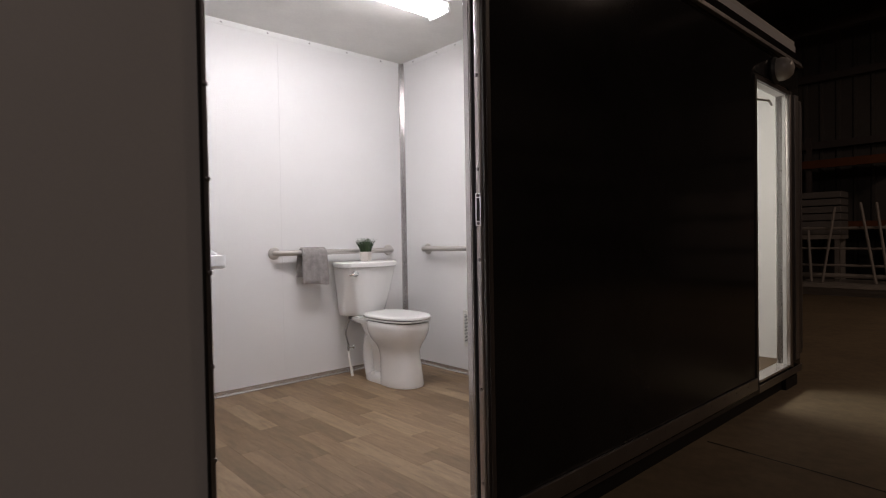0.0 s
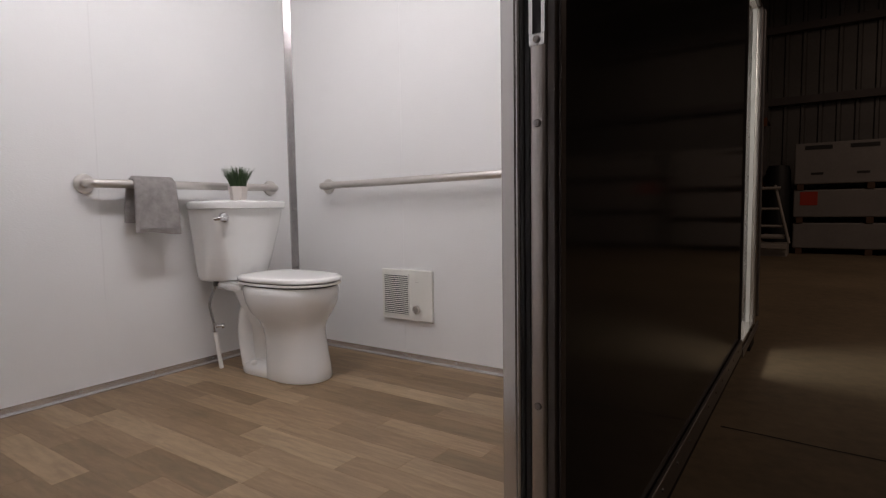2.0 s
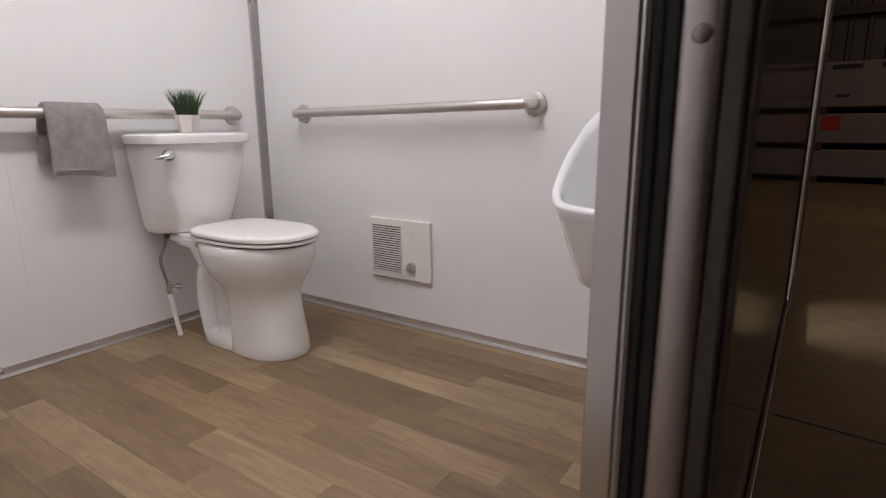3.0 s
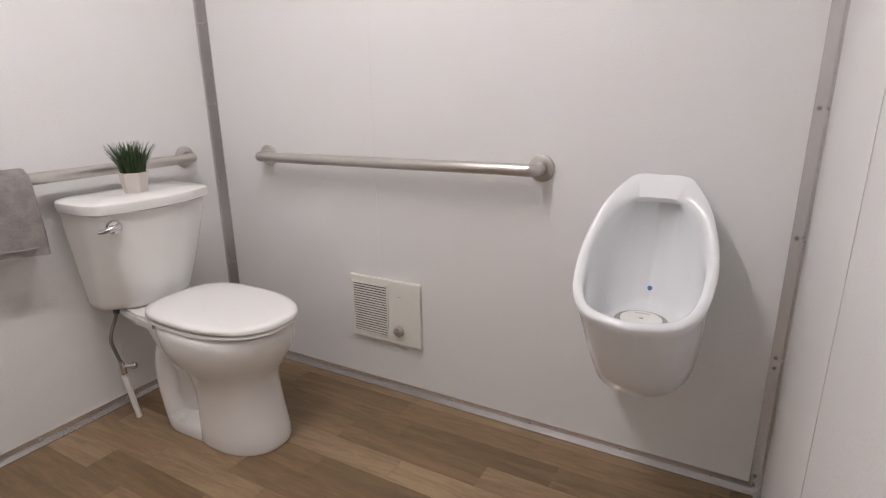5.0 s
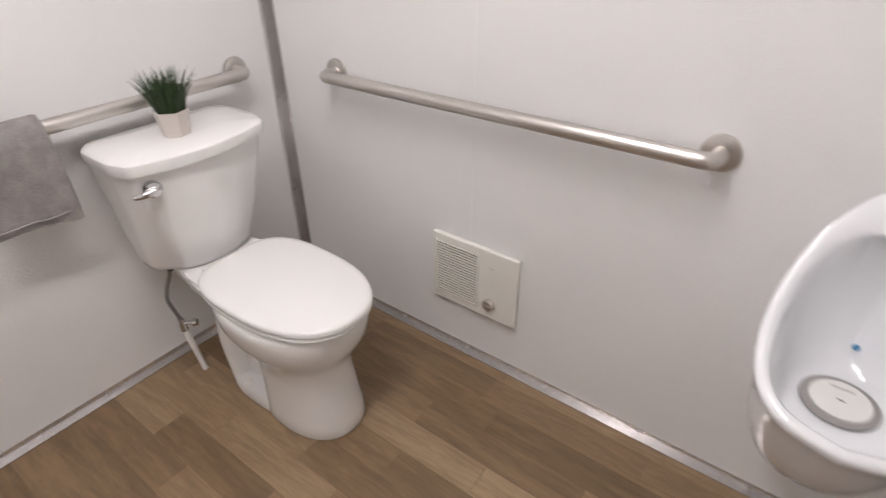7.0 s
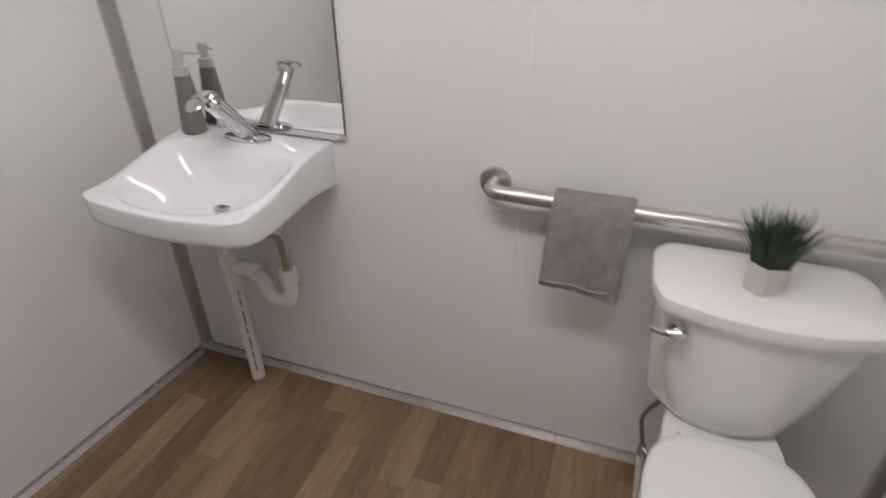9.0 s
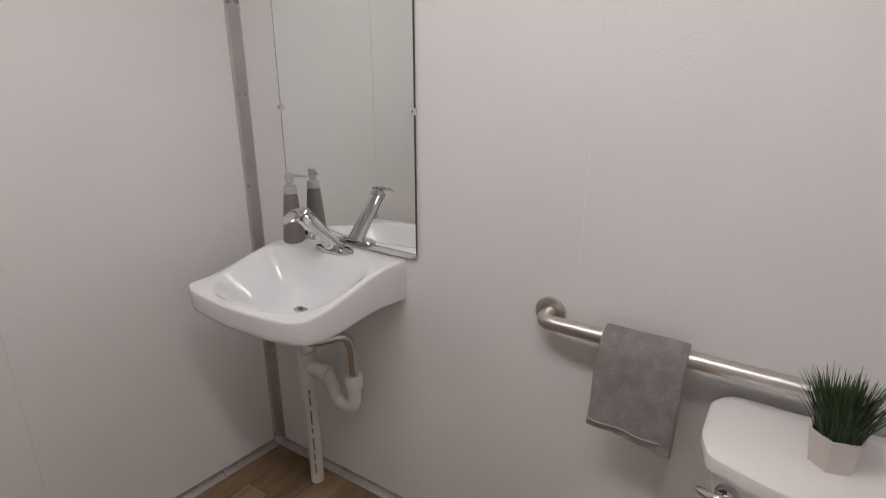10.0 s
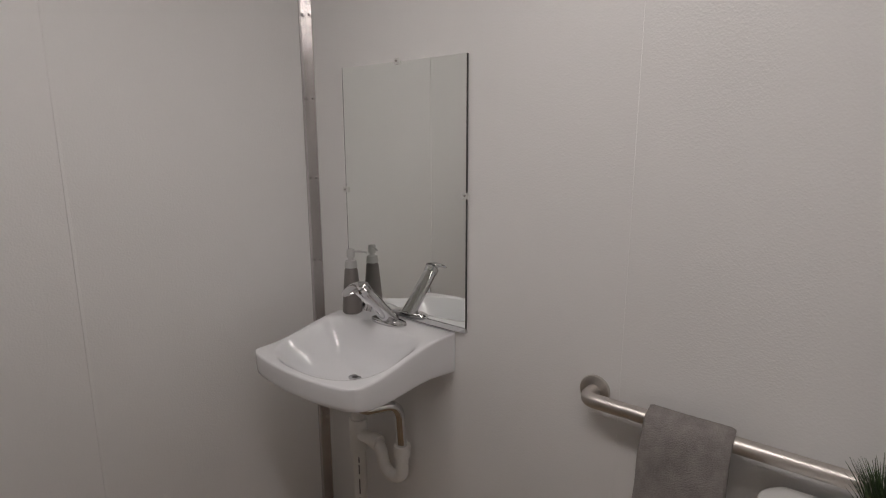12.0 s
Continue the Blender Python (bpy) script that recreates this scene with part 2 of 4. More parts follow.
angle_trim("baseboard_east", "low aluminium angle baseboard held by screws", boxes((-T, -0.0005, D + LEG, -LEG, 0.001, BH), (-0.020, -T, D + T, -T, 0.0006, 0.0056)),
           [(-T, y, 0.022, (-1, 0, 0)) for y in (-0.22, -0.52, -0.80, -1.1, -1.4, -1.7, -1.96)])
wx = lambda y: W + (WS - W) * y / D
bm = bmesh.new()
loft(bm, [[(wx(y) + 0.0005, y, 0.001), (wx(y) + T, y, 0.001), (wx(y) + T, y, BH), (wx(y) + 0.0005, y, BH)] for y in (-LEG, D + 0.01)])
loft(bm, [[(wx(y) + T, y, 0.0006), (wx(y) + 0.020, y, 0.0006), (wx(y) + 0.020, y, 0.0048), (wx(y) + T, y, 0.0048)] for y in (-0.031, D + T)])
angle_trim("baseboard_west", "low aluminium angle baseboard held by screws", bm, [(wx(y) + T, y, 0.022, (1, 0, 0)) for y in (-0.25, -0.6, -0.95, -1.3, -1.65, -1.95)])
angle_trim("baseboard_south", "low aluminium angle baseboard held by screws", boxes((J1 + 0.02, -LEG, D + 0.0005, D + T, 0.001, BH), (J1 + 0.02, -T, D + T, D + 0.020, 0.0006, 0.0062)),
           [(x, D + T, 0.022, (0, 1, 0)) for x in (-0.1, -0.4, -0.7, -1.0)])
angle_trim("ceiling_trim_north", "thin white ceiling trim with screws", boxes((W + LEG, -LEG, -T, -0.0005, H - 0.034, H - 0.0005)), [(x, -T, H - 0.018, (0, -1, 0)) for x in (-2.0, -1.7, -1.4, -1.1, -0.8, -0.5, -0.2)], M_FIXT)
angle_trim("ceiling_trim_east", "thin white ceiling trim with screws", boxes((-T, -0.0005, D + LEG, -LEG, H - 0.034, H - 0.0005)), [(-T, y, H - 0.018, (-1, 0, 0)) for y in (-0.15, -0.42, -0.62, -1.1, -1.4, -1.7)], M_FIXT)


def seam(name, bm):
    structure(name, bm, M_WALL, "narrow joint cover between white wall panels", "trim")


seam("wall_seam_north", boxes((-1.0338, -1.0262, -0.0016, -0.0002, BH, H - 0.035), bevel=0.0004))
seam("wall_seam_east", boxes((-0.0014, -0.0002, -0.7985, -0.7915, 0.46, H - 0.035), (-0.0014, -0.0002, -0.7985, -0.7915, BH, 0.2), bevel=0.0004))
seam("wall_seam_west", boxes((wx(-0.77) - 0.001, wx(-0.77) + 0.0026, -0.774, -0.766, BH, H - 0.01), bevel=0.0005))
seam("wall_seam_south", boxes((-0.62, -0.612, D + 0.0003, D + 0.0013, BH, H - 0.01), bevel=0.0005))

# ---------------------------------------------------------------- door frame of the restroom
JR = J1 - 0.007                     # face of the door reveal
jamb = structure("door_frame_1", boxes((JR, J1 + 0.032, D - 0.008, D + 0.016, 0.0, HEAD), (JR + 0.012, J1 + 0.06, D - 0.022, D - 0.008, 0.0, HEAD), bevel=0.0012), M_ALU, "aluminium door frame with black seal and strike", "door frame")
bm = bmesh.new()
tube(bm, [(JR + 0.006, D - 0.0105, 0.0), (JR + 0.006, D - 0.0105, HEAD)], 0.0045, 10)
part("lip", bm, M_ALU, jamb, "thin rounded aluminium lip", smooth=True)
part("seal", boxes((JR + 0.005, J1 + 0.05, D - 0.033, D - 0.0225, 0.0, HEAD), (JR + 0.003, JR + 0.011, D - 0.0225, D - 0.0155, 0.0, HEAD), bevel=0.002), M_RUBBER, jamb, "black rubber door seal")
bm = boxes((JR - 0.001, J1 + 0.03, D - 0.060, D - 0.0335, 0.0, HEAD + 0.02), bevel=0.006)
part("stop_strip", bm, M_ALU_SATIN, jamb, "rounded aluminium strip with screws", smooth=50)
part("outer_flange", boxes((JR + 0.004, J1 + 0.014, YO - 0.004, D - 0.0605, -0.02, HEAD + 0.055), (J1 + 0.006, J1 + 0.026, YO - 0.010, YO - 0.0045, -0.02, HEAD + 0.055), bevel=0.0018), M_DARKTRIM, jamb, "dark bronze outer flange")
part("head", boxes((J0, J1, YO - 0.002, D + 0.004, HEAD - 0.02, HEAD + 0.0)), M_ALU, jamb)
part("head_flange", boxes((J0 - 0.05, J1 + 0.004, YO - 0.006, YO - 0.001, HEAD, HEAD + 0.055)), M_DARKTRIM, jamb)
part("hinge_jamb", boxes((J0 - 0.02, J0, YO + 0.012, D + 0.004, 0.0, HEAD - 0.02)), M_ALU_DARK, jamb)
part("hinge_flange", boxes((J0 - 0.055, J0 - 0.002, YO - 0.006, YO + 0.011, -0.02, HEAD)), M_DARKTRIM, jamb)
part("inner_casing", boxes((J0 + 0.0, J1 + 0.04, D, D + 0.005, HEAD - 0.004, HEAD + 0.045)), M_ALU, jamb)
part("threshold", boxes((J0, J1, YO - 0.012, D + 0.012, -0.012, 0.004), bevel=0.003), M_ALU, jamb)
bm = bmesh.new()
for r in ((0.995, 1.012), (1.088, 1.105)):
    box(bm, JR - 0.003, JR - 0.0005, D - 0.060, D - 0.034, r[0], r[1], bevel=0.001)
for r in ((D - 0.060, D - 0.054), (D - 0.040, D - 0.034)):
    box(bm, JR - 0.003, JR - 0.0005, r[0], r[1], 1.012, 1.088)
strike = part("strike_plate", bm, M_CHROME, jamb, "bright steel latch strike plate")
# black sheet in place of the shaded latch recess
part("strike_hole_shade", boxes((JR - 0.0018, JR - 0.0008, D - 0.054, D - 0.040, 1.012, 1.088)), M_RUBBER, strike)
for z in (0.12, 0.44, 0.880, 1.0035, 1.0965, 1.185, 1.5, 1.8):
    screw(jamb, JR - 0.001 if z not in (1.0035, 1.0965) else JR - 0.003, D - 0.047, z, (-1, 0, 0), size=1.15)


def slab_door(name, label, m, width, height):
    """An outward-opening trailer door: hinge edge at the origin, leaf along +x, inner face to -y."""
    d = thing(name, label, "door", m, kind="structure")
    part("leaf", boxes((0.004, width - 0.012, -0.02, 0.02, 0.012, height - 0.012)), M_DOOR, d, "plain off-white inner face")
    part("edge_frame", boxes((0, 0.004, -0.023, 0.023, 0, height), (width - 0.012, width, -0.023, 0.023, 0, height), (0.004, width - 0.012, -0.023, 0.023, 0, 0.012),
                             (0.004, width - 0.012, -0.023, 0.023, height - 0.012, height)), M_ALU_DARK, d, "dull aluminium edge channel")
    part("outer_skin", boxes((0.0, width, 0.024, 0.027, 0, height)), M_BLACK, d, "glossy black outer skin")
    part("seal", boxes((0.004, 0.009, -0.027, -0.0205, 0.012, height - 0.012), (width - 0.03, width - 0.012, -0.027, -0.0205, 0.012, height - 0.012)), M_RUBBER, d, "black rubber seal")
    part("hinge", boxes((-0.005, 0.0, -0.024, 0.0, 0.03, height - 0.03), bevel=0.002), M_ALU_DARK, d, "long riveted piano hinge")
    n = int(height / 0.15)
    for k in range(n):
        screw(d, *(m @ Vector((-0.0025, -0.024, 0.08 + k * (height - 0.16) / (n - 1)))), tuple(m.to_3x3() @ Vector((0, -1, 0))), "rivet", 0.9)
    return d


door_1 = slab_door("door_1", "white-faced trailer door folded back off the wall", pose(-2.350, -2.440, 0.012, 0, 0, 172 - 360) @ Matrix.Scale(-1, 4, (0, 1, 0)), 0.88, 1.94)
for z in (0.25, 1.0, 1.75):
    arm = part("hinge_arm", boxes((-2.372, -2.352, -2.42, YO - 0.0065, z - 0.04, z + 0.04), (-2.372, J0 - 0.01, YO - 0.012, YO - 0.0065, z - 0.04, z + 0.04)), M_ALU_DARK, door_1, "stand-off hinge bracket")
    arm.matrix_parent_inverse = door_1.matrix_world.inverted()
slab_door("door_2", "black trailer door swung back round the corner", pose(2.058, -2.165, 0.05, 0, 0, 86), 0.56, 1.88)

# second doorway and the room behind it
frame2 = structure("door_frame_2", boxes((K0 - 0.03, K0, YO - 0.006, D + 0.002, 0.0, HEAD2 + 0.03)), M_DARKTRIM, "aluminium frame of the second trailer doorway", "door frame")
part("far_jamb", boxes((K1, K1 + 0.03, D - 0.036, D + 0.006, 0.0, HEAD2)), M_ALU, frame2, "bright aluminium jamb")
part("far_seal", boxes((K1 + 0.006, K1 + 0.03, D - 0.058, D - 0.0365, 0.0, HEAD2)), M_RUBBER, frame2, "black rubber seal")
part("far_strip", boxes((K1 - 0.002, K1 + 0.03, D - 0.088, D - 0.0585, -0.01, HEAD2), bevel=0.005), M_ALU_SATIN, frame2, "rounded aluminium strip", smooth=50)
part("far_flange", boxes((K1 + 0.0305, K1 + 0.085, YO - 0.010, YO - 0.001, -0.02, HEAD2 + 0.03)), M_DARKTRIM, frame2, "dark bronze outer flange")
hinge2 = part("piano_hinge", boxes((K1 + 0.086, K1 + 0.165, YO - 0.026, YO - 0.001, 0.03, HEAD2 + 0.01), bevel=0.003), M_ALU_DARK, frame2, "long riveted hinge strip")
for k in range(15):
    screw(hinge2, K1 + 0.125, YO - 0.026, 0.08 + k * 0.13, (0, -1, 0), "rivet", 1.1)
part("head", boxes((K0, K1 + 0.03, YO - 0.006, D + 0.002, HEAD2, HEAD2 + 0.03)), M_DARKTRIM, frame2)
part("threshold", boxes((K0, K1, YO - 0.012, D + 0.01, -0.01, 0.006), bevel=0.003), M_ALU, frame2)
for k in range(8):
    screw(frame2, K1 + 0.0, D - 0.03, 0.2 + k * 0.24, (-1, 0, 0), "screw")
angle_trim("corner_trim_4", "vertical aluminium angle trim with screws", boxes((XE1 - 0.10, XE1 - 0.0605, D + 0.0005, D + T, 0.001, H - 0.001), (XE1 - 0.0605 - T, XE1 - 0.0605, D + T, D + 0.04, 0.001, H - 0.001)),
           [(XE1 - 0.064, D + 0.025, z, (-1, 0, 0)) for z in Z_SCREWS])
closer = thing("door_closer", "small grey metal door closer under the head", "door closer")
part("body", boxes((K0 + 0.06, K0 + 0.24, D + 0.01, D + 0.06, 1.86, 1.91), bevel=0.005), M_GREY, closer)
bm = bmesh.new()
tube(bm, [(K0 + 0.1, D + 0.03, 1.855), (K0 + 0.3, D - 0.05, 1.85), (K0 + 0.45, D - 0.02, 1.85)], 0.008, 8)
part("arm", bm, M_ALU_DARK, closer)

# outer trims of the trailer
rail = structure("bottom_rail", boxes((XE0, J0 - 0.056, YO - 0.014, YO - 0.001, -0.045, 0.03), (J1 + 0.030, K0 - 0.032, YO - 0.014, YO - 0.001, -0.045, 0.03), (J0 - 0.05, J1 + 0.06, YO - 0.02, YO - 0.013, -0.07, -0.02), (K0 - 0.03, XE1, YO - 0.02, YO - 0.013, -0.07, -0.021), bevel=0.003), M_ALU_DARK, "dull aluminium bottom rail of the trailer", "trim")
for k in range(14):
    screw(rail, -1.2 + k * 0.18, YO - 0.014, 0.005, (0, -1, 0), "rivet")
structure("skirt", boxes((XE0 + 0.02, XE1 - 0.02, YO + 0.03, YO + 0.06, -0.17, -0.05), (XE1 - 0.3, XE1 - 0.05, YO + 0.0, YO + 0.2, -0.17, -0.092)), M_RUBBER, "black underside skirt of the trailer", "trim")
roofrail = structure("roof_rail", boxes((XE0 - 0.01, XE1 + 0.02, YO - 0.022, YO - 0.001, 2.172, 2.203), (XE0 - 0.01, XE1 + 0.02, YO - 0.034, YO - 0.022, 2.167, 2.175), bevel=0.003), M_ALU_DARK, "dull aluminium roof edge rail with rivets", "trim")
for k in range(24):
    screw(roofrail, -2.2 + k * 0.18, YO - 0.022, 2.190, (0, -1, 0), "rivet")
bulk = thing("bulkhead_lamp", "unlit round glass bulkhead lamp over a doorway", "lamp")
bm = bmesh.new()
lathe(bm, [(0.085, 0), (0.09, 0.012), (0.08, 0.03)], n=24)
b1 = part("base", bm, M_GREY, bulk, smooth=True)
bm = bmesh.new()
lathe(bm, [(0.074, 0.028), (0.078, 0.05), (0.07, 0.085), (0.05, 0.11), (0.02, 0.122)], n=24)
b2 = part("globe", bm, mat("frosted_lamp_glass", (0.5, 0.47, 0.43), 0.35, vary=0.06), bulk, "frosted glass globe", smooth=True)
bulk.matrix_world = pose(1.5, YO - 0.001, 2.05, 90, 0, 0)

# ---------------------------------------------------------------- ceiling lamp and duct
lamp = thing("ceiling_light", "white linear LED fixture lit on the ceiling", "ceiling light")
part("base", boxes((-1.72, -0.48, -1.085, -0.915, 2.312, H - 0.001), bevel=0.005), M_FIXT, lamp)
bm = bmesh.new()
pr = [(-0.083, 0.0), (-0.083, -0.02), (-0.066, -0.042), (-0.035, -0.053), (0.0, -0.056), (0.035, -0.053), (0.066, -0.042), (0.083, -0.02), (0.083, 0.0)]
loft(bm, [[(x, -1.0 + y, 2.311 + z * 0.85) for y, z in pr] for x in (-1.7, -0.5)])
part("diffuser", bm, M_GLOW, lamp, "glowing white diffuser", smooth=True)
part("end_cap", boxes((-0.5, -0.478, -1.087, -0.913, 2.262, 2.311), bevel=0.008), M_FIXT, lamp)
part("end_cap", boxes((-1.722, -1.7, -1.087, -0.913, 2.262, 2.311), bevel=0.008), M_FIXT, lamp)
lamp2 = thing("ceiling_light", "white LED fixture in the second room", "ceiling light")
part("base", boxes((0.5, 1.6, -1.08, -0.92, 2.27, H - 0.001), bevel=0.006), M_FIXT, lamp2)
part("diffuser", boxes((0.52, 1.58, -1.07, -0.93, 2.236, 2.27), bevel=0.012), M_GLOW2, lamp2, "glowing white diffuser")
duct = thing("exhaust_duct", "short white round exhaust duct under the ceiling", "duct")
bm = bmesh.new()
tube(bm, [(-0.38, -1.2, 2.235), (-0.37, -1.2, 2.235), (-0.06, -1.2, 2.235), (-0.001, -1.2, 2.235)], 0.09, 28, radii=[0.075, 0.088, 0.09, 0.09])
part("pipe", bm, M_FIXT, duct, smooth=True)
vent = thing("wall_vent", "small white vent hood by the ceiling", "vent")
part("flange", boxes((-0.004, -0.0005, -0.86, -0.70, 2.2, 2.295), bevel=0.001), M_FIXT, vent)
# black plate on the flange paints the dark inside of the vent
part("opening", boxes((-0.006, -0.0045, -0.85, -0.735, 2.235, 2.285)), M_RUBBER, vent, "black plate painted as the shaded vent opening")


# ---------------------------------------------------------------- fittings on the walls
def grab_bar(name, a, b, out, label):
    """A satin steel bar whose ends bend back to flanges on the wall; out is the wall's normal."""
    a, b, out = Vector(a), Vector(b), Vector(out)
    g = thing(name, label, "grab bar", group="grab bars")
    bm = bmesh.new()
    tube(bm, arc([a + out * 0.004, a + out * 0.064, b + out * 0.064, b + out * 0.004], 0.045, 8), 0.0185, 20)
    part("bar", bm, M_STEEL, g, smooth=True)
    for p in (a, b):
        bm = bmesh.new()
        lathe(bm, [(0.04, 0.0005), (0.041, 0.004), (0.039, 0.010), (0.030, 0.013), (0.020, 0.0135)], n=28)
        q = Vector((0, 0, 1)).rotation_difference(out)
        bmesh.ops.transform(bm, matrix=Matrix.Translation(p) @ q.to_matrix().to_4x4(), verts=bm.verts)
        part("flange", bm, M_STEEL, g, "round cover flange", smooth=True)
    return g


grab_bar("grab_bar", (-1.09, 0, 0.876), (-0.165, 0, 0.876), (0, -1, 0), "satin stainless grab bar behind toilet with towel")
grab_bar("grab_bar", (0, -0.293, 0.88), (0, -1.407, 0.893), (-1, 0, 0), "long satin stainless grab bar above the wall heater")

# towel over the bar
M_TOWEL = mat("grey_terry_cloth", (0.33, 0.305, 0.295), 0.95, vary=0.3, scale=30, fine=330, bump=1.0, bump_dist=0.006)
bm = bmesh.new()
centre = [(-0.030, 0.71), (-0.029, 0.78), (-0.031, 0.85), (-0.040, 0.886), (-0.062, 0.9035), (-0.084, 0.888), (-0.092, 0.85), (-0.096, 0.80), (-0.100, 0.73), (-0.104, 0.668)]
th = 0.0085
rings = []
NX = 22
for i in range(NX + 1):
    s = i / NX
    x = -0.93 + 0.18 * s
    mid = []
    for k, (y, z) in enumerate(centre):
        f = max(0, k - 4) / 5.0
        back = max(0, 4 - k) / 4.0
        w = 0.004 * math.sin(7 * s + 1.3 * k) + 0.006 * f * math.sin(11 * s + 0.6) + noise.noise((s * 6, k * 0.5, 1.0)) * 0.003
        mid.append(Vector((x - 0.012 * f * (1 - s) + noise.noise((k * 0.8, s * 2, 4.0)) * 0.002, y - (abs(w) if f else w * 0.3) - 0.004 * f, z - 0.010 * f * s + 0.004 * f * math.sin(5 * s))))
    up, dn = [], []
    for k, p in enumerate(mid):
        d = (mid[min(k + 1, len(mid) - 1)] - mid[max(k - 1, 0)]).normalized()
        nrm = Vector((0, d.z, -d.y))
        t_ = th * (0.65 if i in (0, NX) else 1.0) * (0.75 if k in (0, len(mid) - 1) else 1.0)
        up.append(p + nrm * t_)
        dn.append(p - nrm * t_)
    for k, p in enumerate(up):
        p.x -= 0.02 * max(0, 4 - k) / 4.0
    for k, p in enumerate(dn):
        p.x -= 0.02 * max(0, 4 - k) / 4.0
    rings.append(up + dn[::-1])
loft(bm, rings)
towel = thing("hand_towel", "grey terry hand towel folded over the grab bar", "towel")
part("cloth", bm, M_TOWEL, towel, smooth=70)
bm = bmesh.new()
tube(bm, [(-0.938 + 0.185 * k / 12, -0.122 - 0.004 * math.sin(k), 0.690 - 0.010 * k / 12) for k in range(13)], 0.0028, 6)
part("hem", bm, mat("light_hem", (0.3, 0.28, 0.27), 0.9, vary=0.1), towel, "paler woven hem line")

# wall heater
heater = thing("wall_heater", "cream fan heater with grille recessed in wall", "heater")
M_CREAM = mat("cream_enamel", (0.76, 0.75, 0.70), 0.35, vary=0.02)
HY0, HY1, HZ0, HZ1 = -0.978, -0.668, 0.203, 0.453
part("frame", boxes((-0.018, -0.0005, HY0, HY1, HZ0, HZ1), bevel=0.004), M_CREAM, heater)
# flat dark plate on the frame; its colour gives the shade between slats
grille = part("grille_back", boxes((-0.0195, -0.0182, -0.838, -0.686, 0.232, 0.428)), M_GREY, heater, "dark plate painted as the shade behind the slats")
for k in range(20):
    z = 0.236 + k * 0.0099
    part("slat", boxes((-0.024, -0.0197, -0.838, -0.686, z, z + 0.0046)), M_CREAM, grille)
for y in (-0.842, -0.686):
    part("grille_rim", boxes((-0.024, -0.0182, y, y + 0.004, 0.228, 0.432)), M_CREAM, grille)
bm = bmesh.new()
lathe(bm, [(0.02, 0), (0.02, 0.012), (0.017, 0.017), (0.008, 0.018)], n=24)
box(bm, -0.003, 0.003, -0.016, 0.016, 0.017, 0.021)
bmesh.ops.transform(bm, matrix=pose(-0.018, -0.888, 0.262, 0, -90, 0), verts=bm.verts)
part("knob", bm, M_STEEL, heater, "brushed metal thermostat knob", smooth=True)
part("maker_mark", boxes((-0.0187, -0.0181, -0.898, -0.880, 0.393, 0.396)), M_STEEL, heater, "tiny grey printed bar")

# mirror
mirror = thing("wall_mirror", "tall frameless mirror held by clear clips", "mirror")
M_MIRROR, nt, b = nodes_of("mirror_glass")
b.inputs["Base Color"].default_value, b.inputs["Metallic"].default_value, b.inputs["Roughness"].default_value = (0.93, 0.955, 0.935, 1), 1.0, 0.0
part("glass", boxes((-2.022, -1.507, -0.008, -0.003, 0.945, 1.745)), M_MIRROR, mirror)
for x in (-1.5068, -2.0245):
    part("edge", boxes((x, x + 0.0023, -0.0078, -0.003, 0.945, 1.745)), M_GREY, mirror, "dark ground glass edge")
part("bottom_channel", boxes((-2.022, -1.503, -0.012, -0.0085, 0.936, 0.951), (-2.022, -1.503, -0.0085, -0.0005, 0.936, 0.944)), M_CHROME, mirror, "thin metal bottom channel")
M_CLIP = mat("clear_plastic", (0.7, 0.7, 0.68), 0.15, vary=0.05)
for x, z in ((-2.022, 1.342), (-1.507, 1.352), (-1.769, 1.745)):
    c = part("clip", boxes((x - 0.011, x + 0.011, -0.014, -0.0085, z - 0.009, z + 0.009), bevel=0.002), M_CLIP, mirror, "clear plastic mirror clip")
    screw(c, x, -0.014, z + 0.001, (0, -1, 0), size=0.7)


# ---------------------------------------------------------------- sink
sink = thing("wall_sink", "white porcelain wall-hung sink in the corner", "sink")
SX, SHW = -1.781, 0.231


def smooth01(a, b, x):
    s = min(1.0, max(0.0, (x - a) / (b - a)))
    return s * s * (3 - 2 * s)


def sink_plan(u, v):
    """u across -1..1, v from the wall 0 to the front 1."""
    hw = SHW * (1.0 - 0.010 * v - 0.030 * max(0.0, (v - 0.93) / 0.07) ** 2.5)
    front = 0.448 - 0.026 * u * u - 0.014 * abs(u) ** 14
    return SX + hw * u, -front * v - 0.001


def rim_z(v):
    s = min(1.0, max(0.0, (v - 0.20) / 0.68))
    return 0.926 - 0.040 * s * s * (3 - 2 * s)


